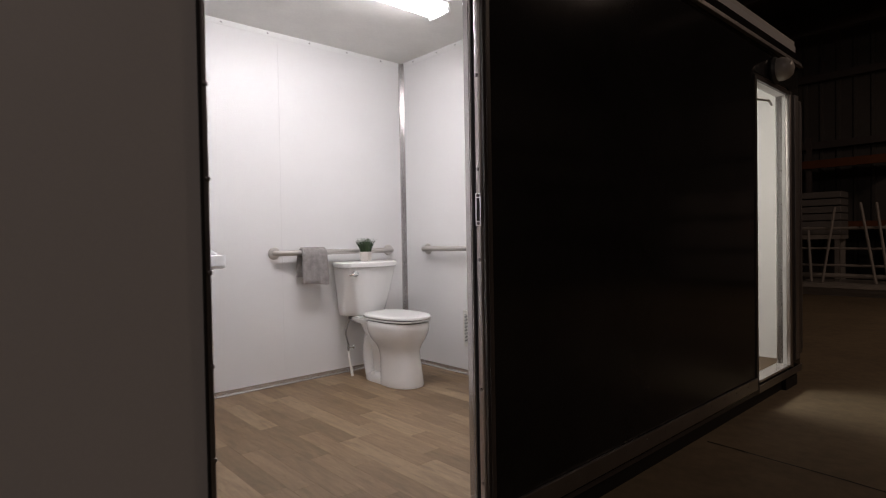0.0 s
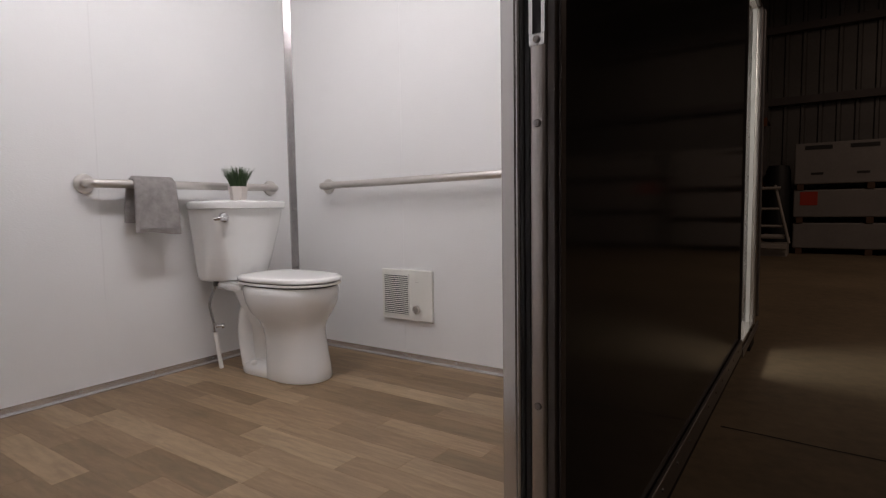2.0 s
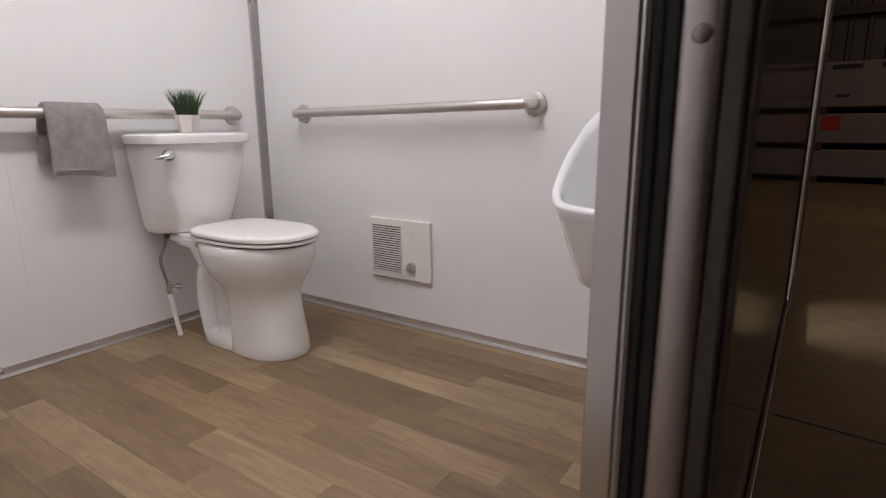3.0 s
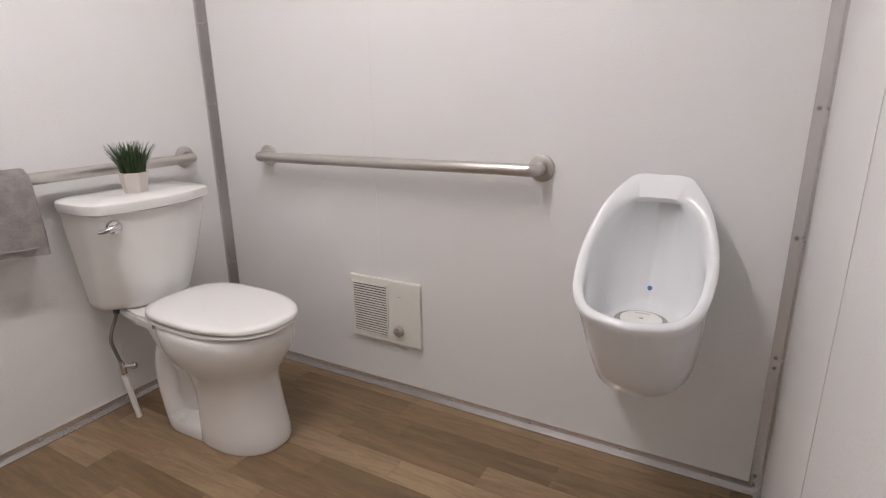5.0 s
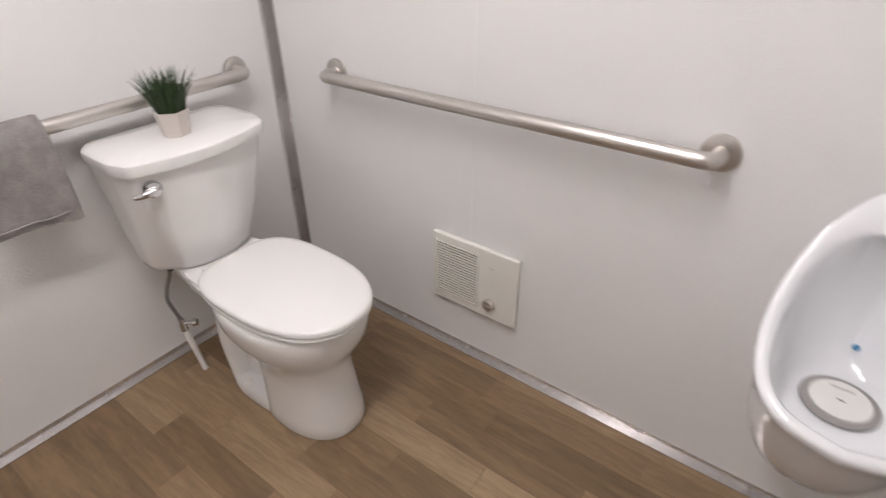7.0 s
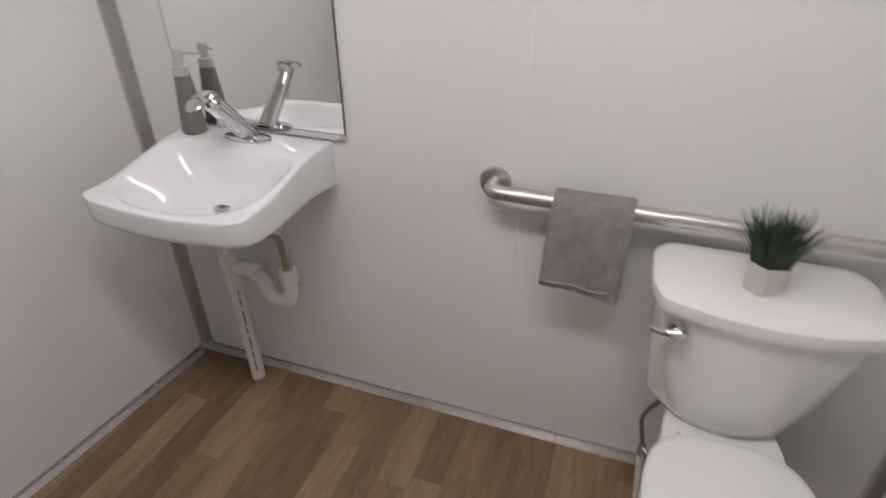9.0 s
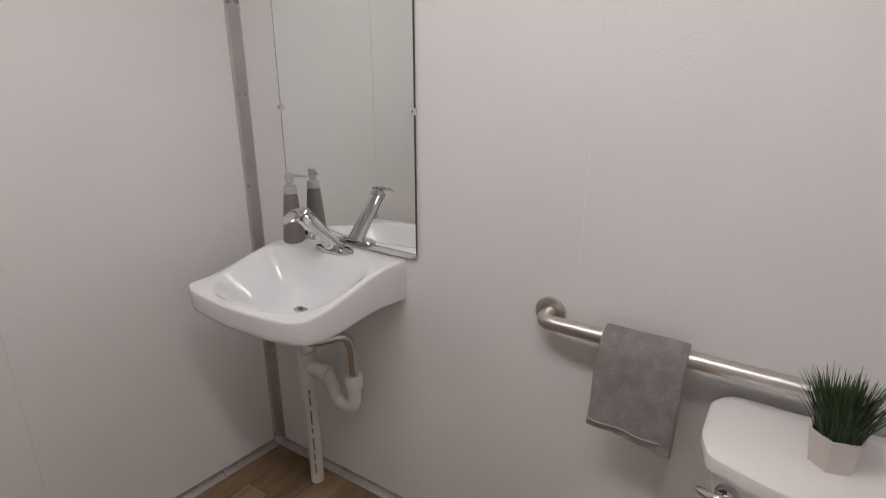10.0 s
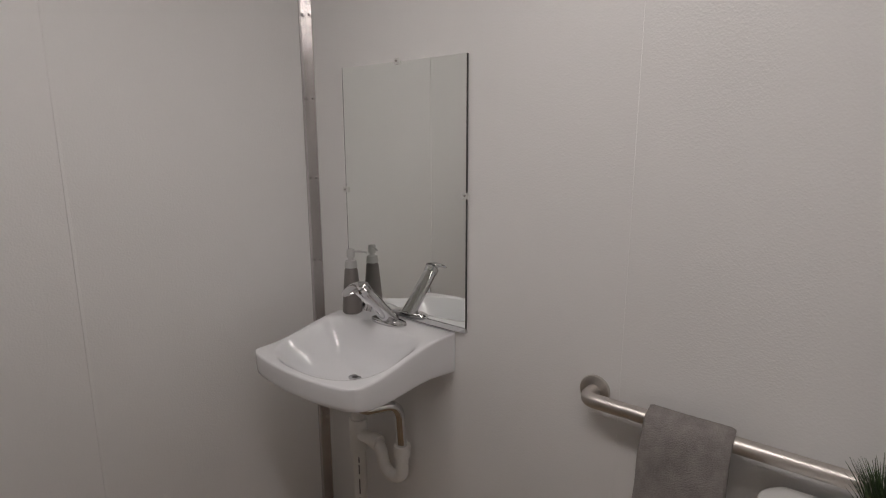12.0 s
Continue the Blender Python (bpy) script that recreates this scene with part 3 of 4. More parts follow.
NU, NV = 52, 44
RIM_R = 0.0065
bm = bmesh.new()
top, bot = [], []
for j in range(NV + 1):
    v = 1 - (1 - j / NV) ** 1.7
    rt, rb = [], []
    for i in range(NU + 1):
        t = -1 + 2 * i / NU
        u = math.copysign(1 - (1 - abs(t)) ** 1.7, t)
        x, y = sink_plan(u, v)
        du = abs(u) / 0.945
        dv = abs((v - 0.47) / (0.235 if v < 0.47 else 0.485))
        d = (du ** 3.1 + dv ** 3.1) ** (1 / 3.1)
        bowl = 0.010 * (1 - smooth01(0.88, 1.0, d)) + 0.046 * (1 - smooth01(0.50, 0.97, d)) + 0.080 * max(0.0, 1 - d) ** 1.05
        e = min((1 - abs(u)) * SHW, (1 - v) * 0.44)
        lip = RIM_R - math.sqrt(RIM_R ** 2 - (RIM_R - e) ** 2) if e < RIM_R else 0.0
        z = rim_z(v) - bowl - lip
        rt.append(bm.verts.new((x, y, z)))
        side = 0.131 - 0.062 * v
        under = (1 - smooth01(0.25, 0.98, (abs(u) ** 2.2 + abs((v - 0.5) / 0.5) ** 2.2) ** (1 / 2.2))) * 0.07
        rb.append(bm.verts.new((SX + (x - SX) * 0.984, y * (1.0 - 0.035 * smooth01(0.8, 1.0, v)), rim_z(v) - side - under)))
    top.append(rt)
    bot.append(rb)
for j in range(NV):
    for i in range(NU):
        bm.faces.new((top[j][i], top[j][i + 1], top[j + 1][i + 1], top[j + 1][i]))
        bm.faces.new((bot[j][i], bot[j + 1][i], bot[j + 1][i + 1], bot[j][i + 1]))
# the skirt: an upright face that rounds in at its lower edge
loop_t = [top[j][0] for j in range(NV + 1)] + top[NV][1:] + [top[j][NU] for j in range(NV - 1, -1, -1)]
loop_b = [bot[j][0] for j in range(NV + 1)] + bot[NV][1:] + [bot[j][NU] for j in range(NV - 1, -1, -1)]
prev = loop_t
for drop, pull in ((0.3, 0.04), (0.7, 0.12), (0.91, 0.24), (0.97, 0.5), (0.992, 0.8)):
    ring_k = []
    for p, q in zip(loop_t, loop_b):
        c = p.co.lerp(q.co, pull)
        c.z = p.co.z + (q.co.z - p.co.z) * drop
        ring_k.append(bm.verts.new(c))
    for a in range(len(prev) - 1):
        bm.faces.new((prev[a], prev[a + 1], ring_k[a + 1], ring_k[a]))
    prev = ring_k
for a in range(len(prev) - 1):
    bm.faces.new((prev[a], prev[a + 1], loop_b[a + 1], loop_b[a]))
part("basin", bm, M_PORC_COOL, sink, smooth=62)
bm = bmesh.new()
lathe(bm, [(0.021, 0), (0.021, 0.003), (0.016, 0.004), (0.006, 0.002)], (SX, -0.210, 0.7855), 24)
flange = part("drain_flange", bm, M_CHROME, sink, "chrome drain flange", smooth=True)
bm = bmesh.new()
lathe(bm, [(0.009, 0.0), (0.009, 0.002)], (SX, -0.210, 0.7865), 20)
# flat black disc: the darkness inside the drain is its colour
part("drain_hole_shade", bm, M_RUBBER, flange, "black disc painted as the shaded drain hole")
bm = bmesh.new()
tube(bm, arc([(SX, -0.205, 0.76), (SX, -0.205, 0.668), (-1.712, -0.09, 0.672), (-1.709, -0.08, 0.50)], 0.045, 8), 0.0175, 18)
part("tailpiece", bm, M_CHROME, sink, "bent chrome drain pipe", smooth=True)
bm = bmesh.new()
tube(bm, arc([(-1.709, -0.08, 0.515), (-1.712, -0.08, 0.395), (-1.79, -0.08, 0.39), (-1.815, -0.08, 0.49), (-1.905, -0.08, 0.49)], 0.042, 8), 0.0215, 20)
tube(bm, [(-1.709, -0.08, 0.482), (-1.709, -0.08, 0.522)], 0.028, 16)
tube(bm, [(-1.818, -0.08, 0.487), (-1.85, -0.08, 0.49)], 0.027, 16)
part("trap", bm, M_PVC, sink, "white plastic drain trap", smooth=True)
bm = bmesh.new()
tube(bm, [(-1.925, -0.075, 0.003), (-1.925, -0.078, 0.73)], 0.0235, 20)
tube(bm, [(-1.925, -0.078, 0.425), (-1.925, -0.078, 0.545)], 0.031, 20)
tube(bm, [(-1.925, -0.078, 0.63), (-1.925, -0.078, 0.70)], 0.029, 20)
pipe = part("standpipe", bm, M_PVC, sink, "white plastic standpipe", smooth=True)
bm = bmesh.new()
tube(bm, [(-1.925, -0.078, 0.705), (-1.925, -0.078, 0.712), (-1.925, -0.078, 0.748), (-1.925, -0.078, 0.756)], 0.034, 20, radii=[0.031, 0.034, 0.034, 0.028])
part("blue_cap", bm, mat("blue_plastic", (0.03, 0.08, 0.3), 0.4), pipe, "blue plastic pipe cap", smooth=True)
for k, (z, l) in enumerate(((0.05, 0.045), (0.11, 0.03), (0.155, 0.05), (0.225, 0.02), (0.26, 0.06), (0.34, 0.035), (0.385, 0.02))):
    part("print_bar", boxes((-1.9105, -1.9055, -0.0955, -0.0945, z, z + l)), M_GREY, pipe, "dark printed bar")
bm = bmesh.new()
tube(bm, arc([(-1.90, -0.06, 0.80), (-1.90, -0.06, 0.66), (-1.98, -0.05, 0.62), (-1.99, -0.03, 0.72)], 0.05, 6), 0.006, 10)
part("supply_hose", bm, M_STEEL, sink, "braided steel supply hose", smooth=True)
bm = bmesh.new()
tube(bm, [(-1.99, -0.001, 0.725), (-1.99, -0.05, 0.725)], 0.01, 12)
valve = part("stop_valve", bm, M_CHROME, sink, smooth=True)
part("valve_handle", boxes((-2.01, -1.955, -0.062, -0.051, 0.715, 0.737), bevel=0.004), mat("blue_handle", (0.03, 0.08, 0.3), 0.4), valve, "blue plastic valve handle")

# faucet on the deck
faucet = thing("faucet", "chrome push-button faucet leaning over the basin", "faucet", pose(0, 0.008, 0.0165))
FX = SX + 0.003
bm = bmesh.new()
rings = []
for z, g in ((0.908, 0.97), (0.9145, 1.0), (0.918, 0.98), (0.920, 0.9)):
    rings.append([(FX + g * 0.074 * math.copysign(abs(math.cos(a)) ** 0.75, math.cos(a)), -0.068 + g * 0.032 * math.sin(a), z) for a in (2 * math.pi * k / 28 for k in range(28))])
loft(bm, rings)
part("base_plate", bm, M_CHROME, faucet, smooth=True)
bm = bmesh.new()
tube(bm, [(FX, -0.058, 0.914), (FX, -0.066, 0.925), (FX, -0.177, 1.043), (FX, -0.180, 1.0465)], 0.02, 24, radii=[0.028, 0.0252, 0.0228, 0.0195])
part("body", bm, M_CHROME, faucet, smooth=True)
bm = bmesh.new()
tube(bm, [(FX, -0.172, 1.037), (FX, -0.184, 1.051), (FX, -0.188, 1.056)], 0.021, 24, radii=[0.024, 0.025, 0.018])
rings = []
for s, w, h in ((0.0, 0.023, 0.011), (0.2, 0.0255, 0.011), (0.45, 0.0265, 0.009), (0.75, 0.024, 0.006), (0.95, 0.015, 0.004), (1.0, 0.006, 0.002)):
    c = Vector((FX, -0.176 - 0.076 * s, 1.060 + 0.008 * s - 0.028 * s ** 2.2))
    rings.append([c + Vector((w * math.cos(a), 0, h * math.sin(a))) for a in (2 * math.pi * k / 16 for k in range(16))])
loft(bm, rings)
part("push_lever", bm, M_CHROME, faucet, "chrome push lever", smooth=True)
bm = bmesh.new()
tube(bm, [(FX, -0.138, 1.000), (FX, -0.155, 0.990), (FX, -0.160, 0.972)], 0.011, 16, radii=[0.013, 0.012, 0.0105])
part("spout", bm, M_CHROME, faucet, "short chrome spout", smooth=True)
for dx in (-0.045, 0.045):
    bm = bmesh.new()
    lathe(bm, [(0.006, 0), (0.006, 0.002), (0.003, 0.003)], (FX + dx, -0.06, 0.9195), 12)
    part("cap", bm, M_CHROME, faucet, smooth=True)

# soap dispenser
soap = thing("soap_dispenser", "grey tapered soap pump bottle on the sink", "soap dispenser", pose(-1.956, -0.058, 0.9262))
bm = bmesh.new()
lathe(bm, [(0.030, 0), (0.034, 0.004), (0.0335, 0.02), (0.028, 0.085), (0.022, 0.150), (0.019, 0.158)], n=28)
part("bottle", bm, mat("smoky_grey_plastic", (0.17, 0.155, 0.145), 0.42, vary=0.05), soap, smooth=True)
M_FROST = mat("pale_grey_plastic", (0.48, 0.48, 0.47), 0.35, vary=0.04)
bm = bmesh.new()
lathe(bm, [(0.021, 0.1585), (0.0215, 0.1640), (0.019, 0.1820), (0.010, 0.1840), (0.0085, 0.1940)], n=24)
collar = part("collar", bm, M_FROST, soap, "pale plastic collar", smooth=True)
bm = bmesh.new()
lathe(bm, [(0.013, 0.1940), (0.0135, 0.1980), (0.0135, 0.2180), (0.011, 0.2220)], n=20)
tube(bm, [(0.006, 0.003, 0.2140), (0.03, 0.015, 0.2150), (0.052, 0.026, 0.2120)], 0.0035, 10)
part("pump", bm, M_FROST, collar, "pale pump head with nozzle", smooth=True)


# ---------------------------------------------------------------- toilet
toilet = thing("toilet", "white two-piece toilet with closed lid", "toilet", pose(-0.474, 0, 0))


def oval(cy, front, back, hw, z, n=40, p=2.2, pb=2.6):
    """An egg in plan: y = cy - front at the nose, cy + back behind."""
    out = []
    for k in range(n):
        a = 2 * math.pi * k / n
        c, s = math.cos(a), math.sin(a)
        q = p if s < 0 else pb
        ex = 2 / q
        x = hw * math.copysign(abs(c) ** ex, c)
        y = cy + (front if s < 0 else back) * math.copysign(abs(s) ** ex, s)
        out.append((x, y, z))
    return out


bm = bmesh.new()
loft(bm, [oval(-0.55, 0.164, 0.13, 0.118, 0.001, pb=3.4), oval(-0.55, 0.168, 0.13, 0.121, 0.012, pb=3.4), oval(-0.55, 0.164, 0.13, 0.117, 0.05, pb=3.4), oval(-0.545, 0.157, 0.13, 0.111, 0.12, pb=3.4),
          oval(-0.54, 0.153, 0.13, 0.108, 0.18, pb=3.4), oval(-0.53, 0.156, 0.14, 0.112, 0.225, pb=3.0), oval(-0.52, 0.178, 0.16, 0.128, 0.262, pb=2.4), oval(-0.51, 0.215, 0.18, 0.154, 0.302),
          oval(-0.51, 0.238, 0.20, 0.170, 0.345), oval(-0.51, 0.246, 0.21, 0.175, 0.385), oval(-0.51, 0.244, 0.21, 0.174, 0.412), oval(-0.51, 0.238, 0.205, 0.168, 0.420)])
part("bowl", bm, M_PORC, toilet, smooth=60)
bm = bmesh.new()
loft(bm, [oval(-0.37, 0.20, 0.145, 0.112, 0.001, p=3), oval(-0.37, 0.20, 0.147, 0.114, 0.02, p=3), oval(-0.37, 0.20, 0.142, 0.108, 0.045, p=3), oval(-0.37, 0.20, 0.12, 0.086, 0.062, p=3)])
base = part("foot", bm, M_PORC, toilet, smooth=60)
bm = bmesh.new()
loft(bm, [[(x * 0.62, -0.33 + (y + 0.33) * 0.9, 0.05) for x, y, z in oval(-0.33, 0.1, 0.09, 0.1, 0)], [(x * 0.6, y, 0.2) for x, y, z in oval(-0.33, 0.12, 0.07, 0.1, 0)], [(x * 0.95, y, 0.33) for x, y, z in oval(-0.32, 0.12, 0.08, 0.12, 0)], [(x, y, 0.41) for x, y, z in oval(-0.3, 0.12, 0.13, 0.125, 0)]])
part("neck", bm, M_PORC, toilet, smooth=60)
for sx in (-1, 1):
    bm = bmesh.new()
    tube(bm, arc([(sx * 0.05, -0.50, 0.25), (sx * 0.056, -0.42, 0.305), (sx * 0.058, -0.285, 0.315), (sx * 0.058, -0.255, 0.17), (sx * 0.06, -0.29, 0.03)], 0.085, 8), 0.042, 20, radii=None)
    part("trapway", bm, M_PORC, toilet, "moulded trapway bulge", smooth=True)
    bm = bmesh.new()
    lathe(bm, [(0.017, 0), (0.017, 0.008), (0.011, 0.017), (0.004, 0.02)], (sx * 0.097, -0.36, 0.047), 16)
    part("bolt_cap", bm, M_PVC, base, "round white bolt cap", smooth=True)
# deck under the tank
bm = bmesh.new()
loft(bm, [[(x, y, z) for x, y in ((-0.11, -0.09), (0.11, -0.09), (0.128, -0.24), (0.145, -0.36), (-0.145, -0.36), (-0.128, -0.24))] for z in (0.385, 0.424)])
bmesh.ops.bevel(bm, geom=bm.edges[:], offset=0.012, segments=3, affect="EDGES")
part("deck", bm, M_PORC, toilet, smooth=50)


def lid_ring(hw, front, back, z, cy=-0.50):
    return oval(cy, front, back, hw, z, n=48, p=2.3, pb=3.2)


bm = bmesh.new()
loft(bm, [lid_ring(0.154, 0.254, 0.20, 0.4195), lid_ring(0.154, 0.254, 0.20, 0.4265)])
# dark grey ring: the shade between bowl rim and seat, put in as colour
part("gap_shade", bm, M_GREY, toilet, "dark ring painted as shade under the seat")
bm = bmesh.new()
loft(bm, [lid_ring(0.164, 0.264, 0.218, 0.4265), lid_ring(0.171, 0.273, 0.222, 0.4285), lid_ring(0.172, 0.275, 0.224, 0.433), lid_ring(0.168, 0.270, 0.221, 0.4385)])
part("seat", bm, M_SEAT, toilet, "white plastic seat", smooth=50)
bm = bmesh.new()
loft(bm, [lid_ring(0.160, 0.260, 0.216, 0.4385), lid_ring(0.164, 0.266, 0.220, 0.4425)])
# second dark grey ring draws the shadow line below the lid
part("gap_shade", bm, M_GREY, toilet, "dark ring painted as shade between seat and lid")
bm = bmesh.new()
loft(bm, [lid_ring(0.169, 0.272, 0.224, 0.4425), lid_ring(0.173, 0.277, 0.227, 0.446), lid_ring(0.173, 0.277, 0.227, 0.456), lid_ring(0.168, 0.272, 0.222, 0.4615),
          lid_ring(0.150, 0.25, 0.205, 0.4645), lid_ring(0.10, 0.18, 0.15, 0.4665), lid_ring(0.03, 0.06, 0.05, 0.467)])
lid = part("lid", bm, M_SEAT, toilet, "closed white plastic lid", smooth=50)
for sx in (-0.075, 0.075):
    part("hinge_cap", boxes((sx - 0.022, sx + 0.022, -0.30, -0.262, 0.4235, 0.452), bevel=0.006), M_SEAT, lid)


def tank_ring(hw, side, cx, cy, bow, back, z, cut=0.01, r=0.022):
    """Straight back with cut corners, flat sides, oblique corner facets and a gently bowed front, all edges rounded."""
    half = [(hw - cut, back), (hw, back - cut - 0.012), (hw, -side), (cx, -cy), (cx * 0.5, -cy - bow * 0.75)]
    poly = [Vector((x, y, z)) for x, y in half] + [Vector((0, -cy - bow, z))] + [Vector((-x, y, z)) for x, y in half[::-1]]
    out = []
    for k, q in enumerate(poly):
        a, c = poly[k - 1], poly[(k + 1) % len(poly)]
        u, v = (a - q), (c - q)
        rr = min(r, u.length * 0.45, v.length * 0.45)
        u, v = u.normalized() * rr, v.normalized() * rr
        for j in range(5):
            s = j / 4
            out.append((1 - s) ** 2 * (q + u) + 2 * s * (1 - s) * q + s * s * (q + v))
    return out


bm = bmesh.new()
loft(bm, [tank_ring(0.158, 0.128, 0.092, 0.196, 0.026, -0.052, 0.4245), tank_ring(0.168, 0.135, 0.100, 0.206, 0.027, -0.045, 0.431), tank_ring(0.173, 0.140, 0.110, 0.213, 0.028, -0.042, 0.45),
          tank_ring(0.183, 0.156, 0.138, 0.227, 0.031, -0.04, 0.54), tank_ring(0.192, 0.170, 0.161, 0.238, 0.034, -0.04, 0.63), tank_ring(0.203, 0.184, 0.183, 0.246, 0.037, -0.04, 0.72), tank_ring(0.206, 0.188, 0.190, 0.248, 0.038, -0.04, 0.764)])
tank = part("tank", bm, M_PORC, toilet, "tapered porcelain tank", smooth=60)
bm = bmesh.new()
loft(bm, [tank_ring(0.212, 0.194, 0.194, 0.256, 0.040, -0.034, 0.764, 0.03, 0.018), tank_ring(0.218, 0.198, 0.198, 0.262, 0.041, -0.030, 0.768, 0.03, 0.018), tank_ring(0.221, 0.200, 0.200, 0.264, 0.042, -0.028, 0.788, 0.03, 0.018),
          tank_ring(0.219, 0.198, 0.198, 0.262, 0.042, -0.029, 0.797, 0.03, 0.018), tank_ring(0.213, 0.193, 0.193, 0.256, 0.041, -0.032, 0.8015, 0.03, 0.018), tank_ring(0.196, 0.180, 0.176, 0.240, 0.040, -0.042, 0.8025, 0.025, 0.018),
          tank_ring(0.190, 0.176, 0.171, 0.236, 0.039, -0.046, 0.8045, 0.025, 0.018), tank_ring(0.1, 0.12, 0.09, 0.18, 0.02, -0.08, 0.805, 0.02)])
part("tank_lid", bm, M_PORC, tank, "overhanging porcelain tank lid", smooth=35)
bm = bmesh.new()
lathe(bm, [(0.016, 0), (0.0165, 0.006), (0.014, 0.011), (0.006, 0.013)], n=20)
bmesh.ops.transform(bm, matrix=pose(-0.155, -0.258, 0.726, 90, 0, -12) @ Matrix.Scale(1.4, 4), verts=bm.verts)
tube(bm, [(-0.150, -0.277, 0.728), (-0.165, -0.279, 0.726), (-0.185, -0.274, 0.722), (-0.200, -0.264, 0.7195), (-0.207, -0.260, 0.7195)], 0.007, 12, radii=[0.0105, 0.0105, 0.008, 0.0075, 0.004])
part("flush_lever", bm, M_CHROME, tank, "chrome flush lever", smooth=True)

# water supply of the toilet
supply = thing("water_supply", "grey braided hose and valve on white pipe", "pipe")
bm = bmesh.new()
tube(bm, [(-0.592, -0.135, 0.001), (-0.612, -0.125, 0.185)], 0.0095, 16)
part("pipe", bm, M_PVC, supply, "white plastic stub pipe", smooth=True)
bm = bmesh.new()
tube(bm, [(-0.612, -0.125, 0.18), (-0.6135, -0.124, 0.225)], 0.011, 14, radii=[0.0125, 0.010])
tube(bm, [(-0.613, -0.124, 0.206), (-0.590, -0.150, 0.208)], 0.007, 10)
tube(bm, [(-0.590, -0.150, 0.208), (-0.582, -0.159, 0.208)], 0.0125, 10, radii=[0.0135, 0.012])
part("valve", bm, M_CHROME, supply, "small chrome stop valve", smooth=True)
bm = bmesh.new()
hp = [(-0.6135, -0.124, 0.222), (-0.622, -0.122, 0.26), (-0.630, -0.120, 0.31), (-0.618, -0.118, 0.35), (-0.600, -0.118, 0.385), (-0.590, -0.118, 0.425)]
sm = []
for a, b_, c, d in zip([hp[0]] + hp, hp, hp[1:], hp[2:] + [hp[-1]]):
    for k in range(5):
        s = k / 5
        sm.append(tuple(0.5 * (2 * q + (r - p) * s + (2 * p - 5 * q + 4 * r - w) * s * s + (3 * q - p - 3 * r + w) * s ** 3) for p, q, r, w in zip(a, b_, c, d)))
sm.append(hp[-1])
tube(bm, sm, 0.0058, 12)
part("hose", bm, mat("braided_grey_hose", (0.22, 0.21, 0.2), 0.45, metal=0.6, vary=0.3, fine=600, bump=0.6), supply, smooth=True)
bm = bmesh.new()
tube(bm, [(-0.590, -0.118, 0.40), (-0.590, -0.118, 0.428)], 0.013, 12)
part("nut", bm, M_GREY, supply, "dark plastic coupling nut", smooth=True)

# plant on the tank
plant = thing("potted_plant", "small artificial grass in faceted white pot", "plant", pose(-0.487, -0.175, 0.8055, 0, 0, 18))
bm = bmesh.new()
ring = lambda r, z, tw=0.0: [(r * math.cos(math.pi / 3 * k + tw), r * math.sin(math.pi / 3 * k + tw), z) for k in range(6)]
loft(bm, [ring(0.036, 0), ring(0.045, 0.062), ring(0.046, 0.066), ring(0.0415, 0.066), ring(0.040, 0.055)])
part("pot", bm, mat("pale_cement", (0.62, 0.57, 0.53), 0.8, vary=0.06, fine=300, bump=0.15), plant)
bm = bmesh.new()
rnd = random.Random(4)
for k in range(330):
    a, r = rnd.uniform(0, 2 * math.pi), 0.034 * math.sqrt(rnd.random())
    lean, L = rnd.uniform(0.05, 0.42) * (0.4 + r / 0.034), rnd.uniform(0.07, 0.12)
    base = Vector((r * math.cos(a), r * math.sin(a), 0.05))
    aa = a + rnd.uniform(-0.7, 0.7)
    d = Vector((math.cos(aa), math.sin(aa), 0))
    s = Vector((-d.y, d.x, 0))
    prev = None
    for j, (f, w) in enumerate(((0, 0.0013), (0.4, 0.0015), (0.75, 0.0011), (1.0, 0.0003))):
        c = base + d * (L * lean * f ** 1.7) + Vector((0, 0, L * f * (1 - 0.15 * lean * f)))
        cur = [bm.verts.new(c + s * w), bm.verts.new(c - s * w), bm.verts.new(c + d * w * 0.8)]
        if prev:
            for q in range(3):
                bm.faces.new((prev[q], prev[(q + 1) % 3], cur[(q + 1) % 3], cur[q]))
        prev = cur
M_GRASS, nt, b = nodes_of("green_grass_blades")
gi = add(nt, "ShaderNodeNewGeometry")
gr = nt.nodes.new("ShaderNodeValToRGB")
gr.color_ramp.elements[0].color, gr.color_ramp.elements[1].color = (0.012, 0.030, 0.009, 1), (0.055, 0.095, 0.033, 1)
nt.links.new(gi.outputs["Random Per Island"], gr.inputs[0])
nt.links.new(gr.outputs[0], b.inputs["Base Color"])
b.inputs["Roughness"].default_value = 0.5
part("grass", bm, M_GRASS, plant, "dense dark green plastic blades")


# ---------------------------------------------------------------- urinal
urinal = thing("urinal", "bright white porcelain waterless wall urinal", "urinal", pose(0, -1.749, 0))
HALF = [(0.0, -0.028, 0.898), (0.050, -0.028, 0.898), (0.082, -0.045, 0.886), (0.131, -0.100, 0.825), (0.159, -0.165, 0.745), (0.163, -0.228, 0.684), (0.146, -0.302, 0.637), (0.098, -0.361, 0.613), (0.0, -0.388, 0.606)]


def spline(pts, n):
    out = []
    for i in range(len(pts) - 1):
        a, b_, c, d = pts[max(i - 1, 0)], pts[i], pts[i + 1], pts[min(i + 2, len(pts) - 1)]
        for k in range(n):
            s = k / n
            out.append([0.5 * (2 * q + (r - p) * s + (2 * p - 5 * q + 4 * r - w) * s * s + (3 * q - p - 3 * r + w) * s ** 3) for p, q, r, w in zip(a, b_, c, d)])
    out.append(list(pts[-1]))
    return out


half = spline(HALF, 4)
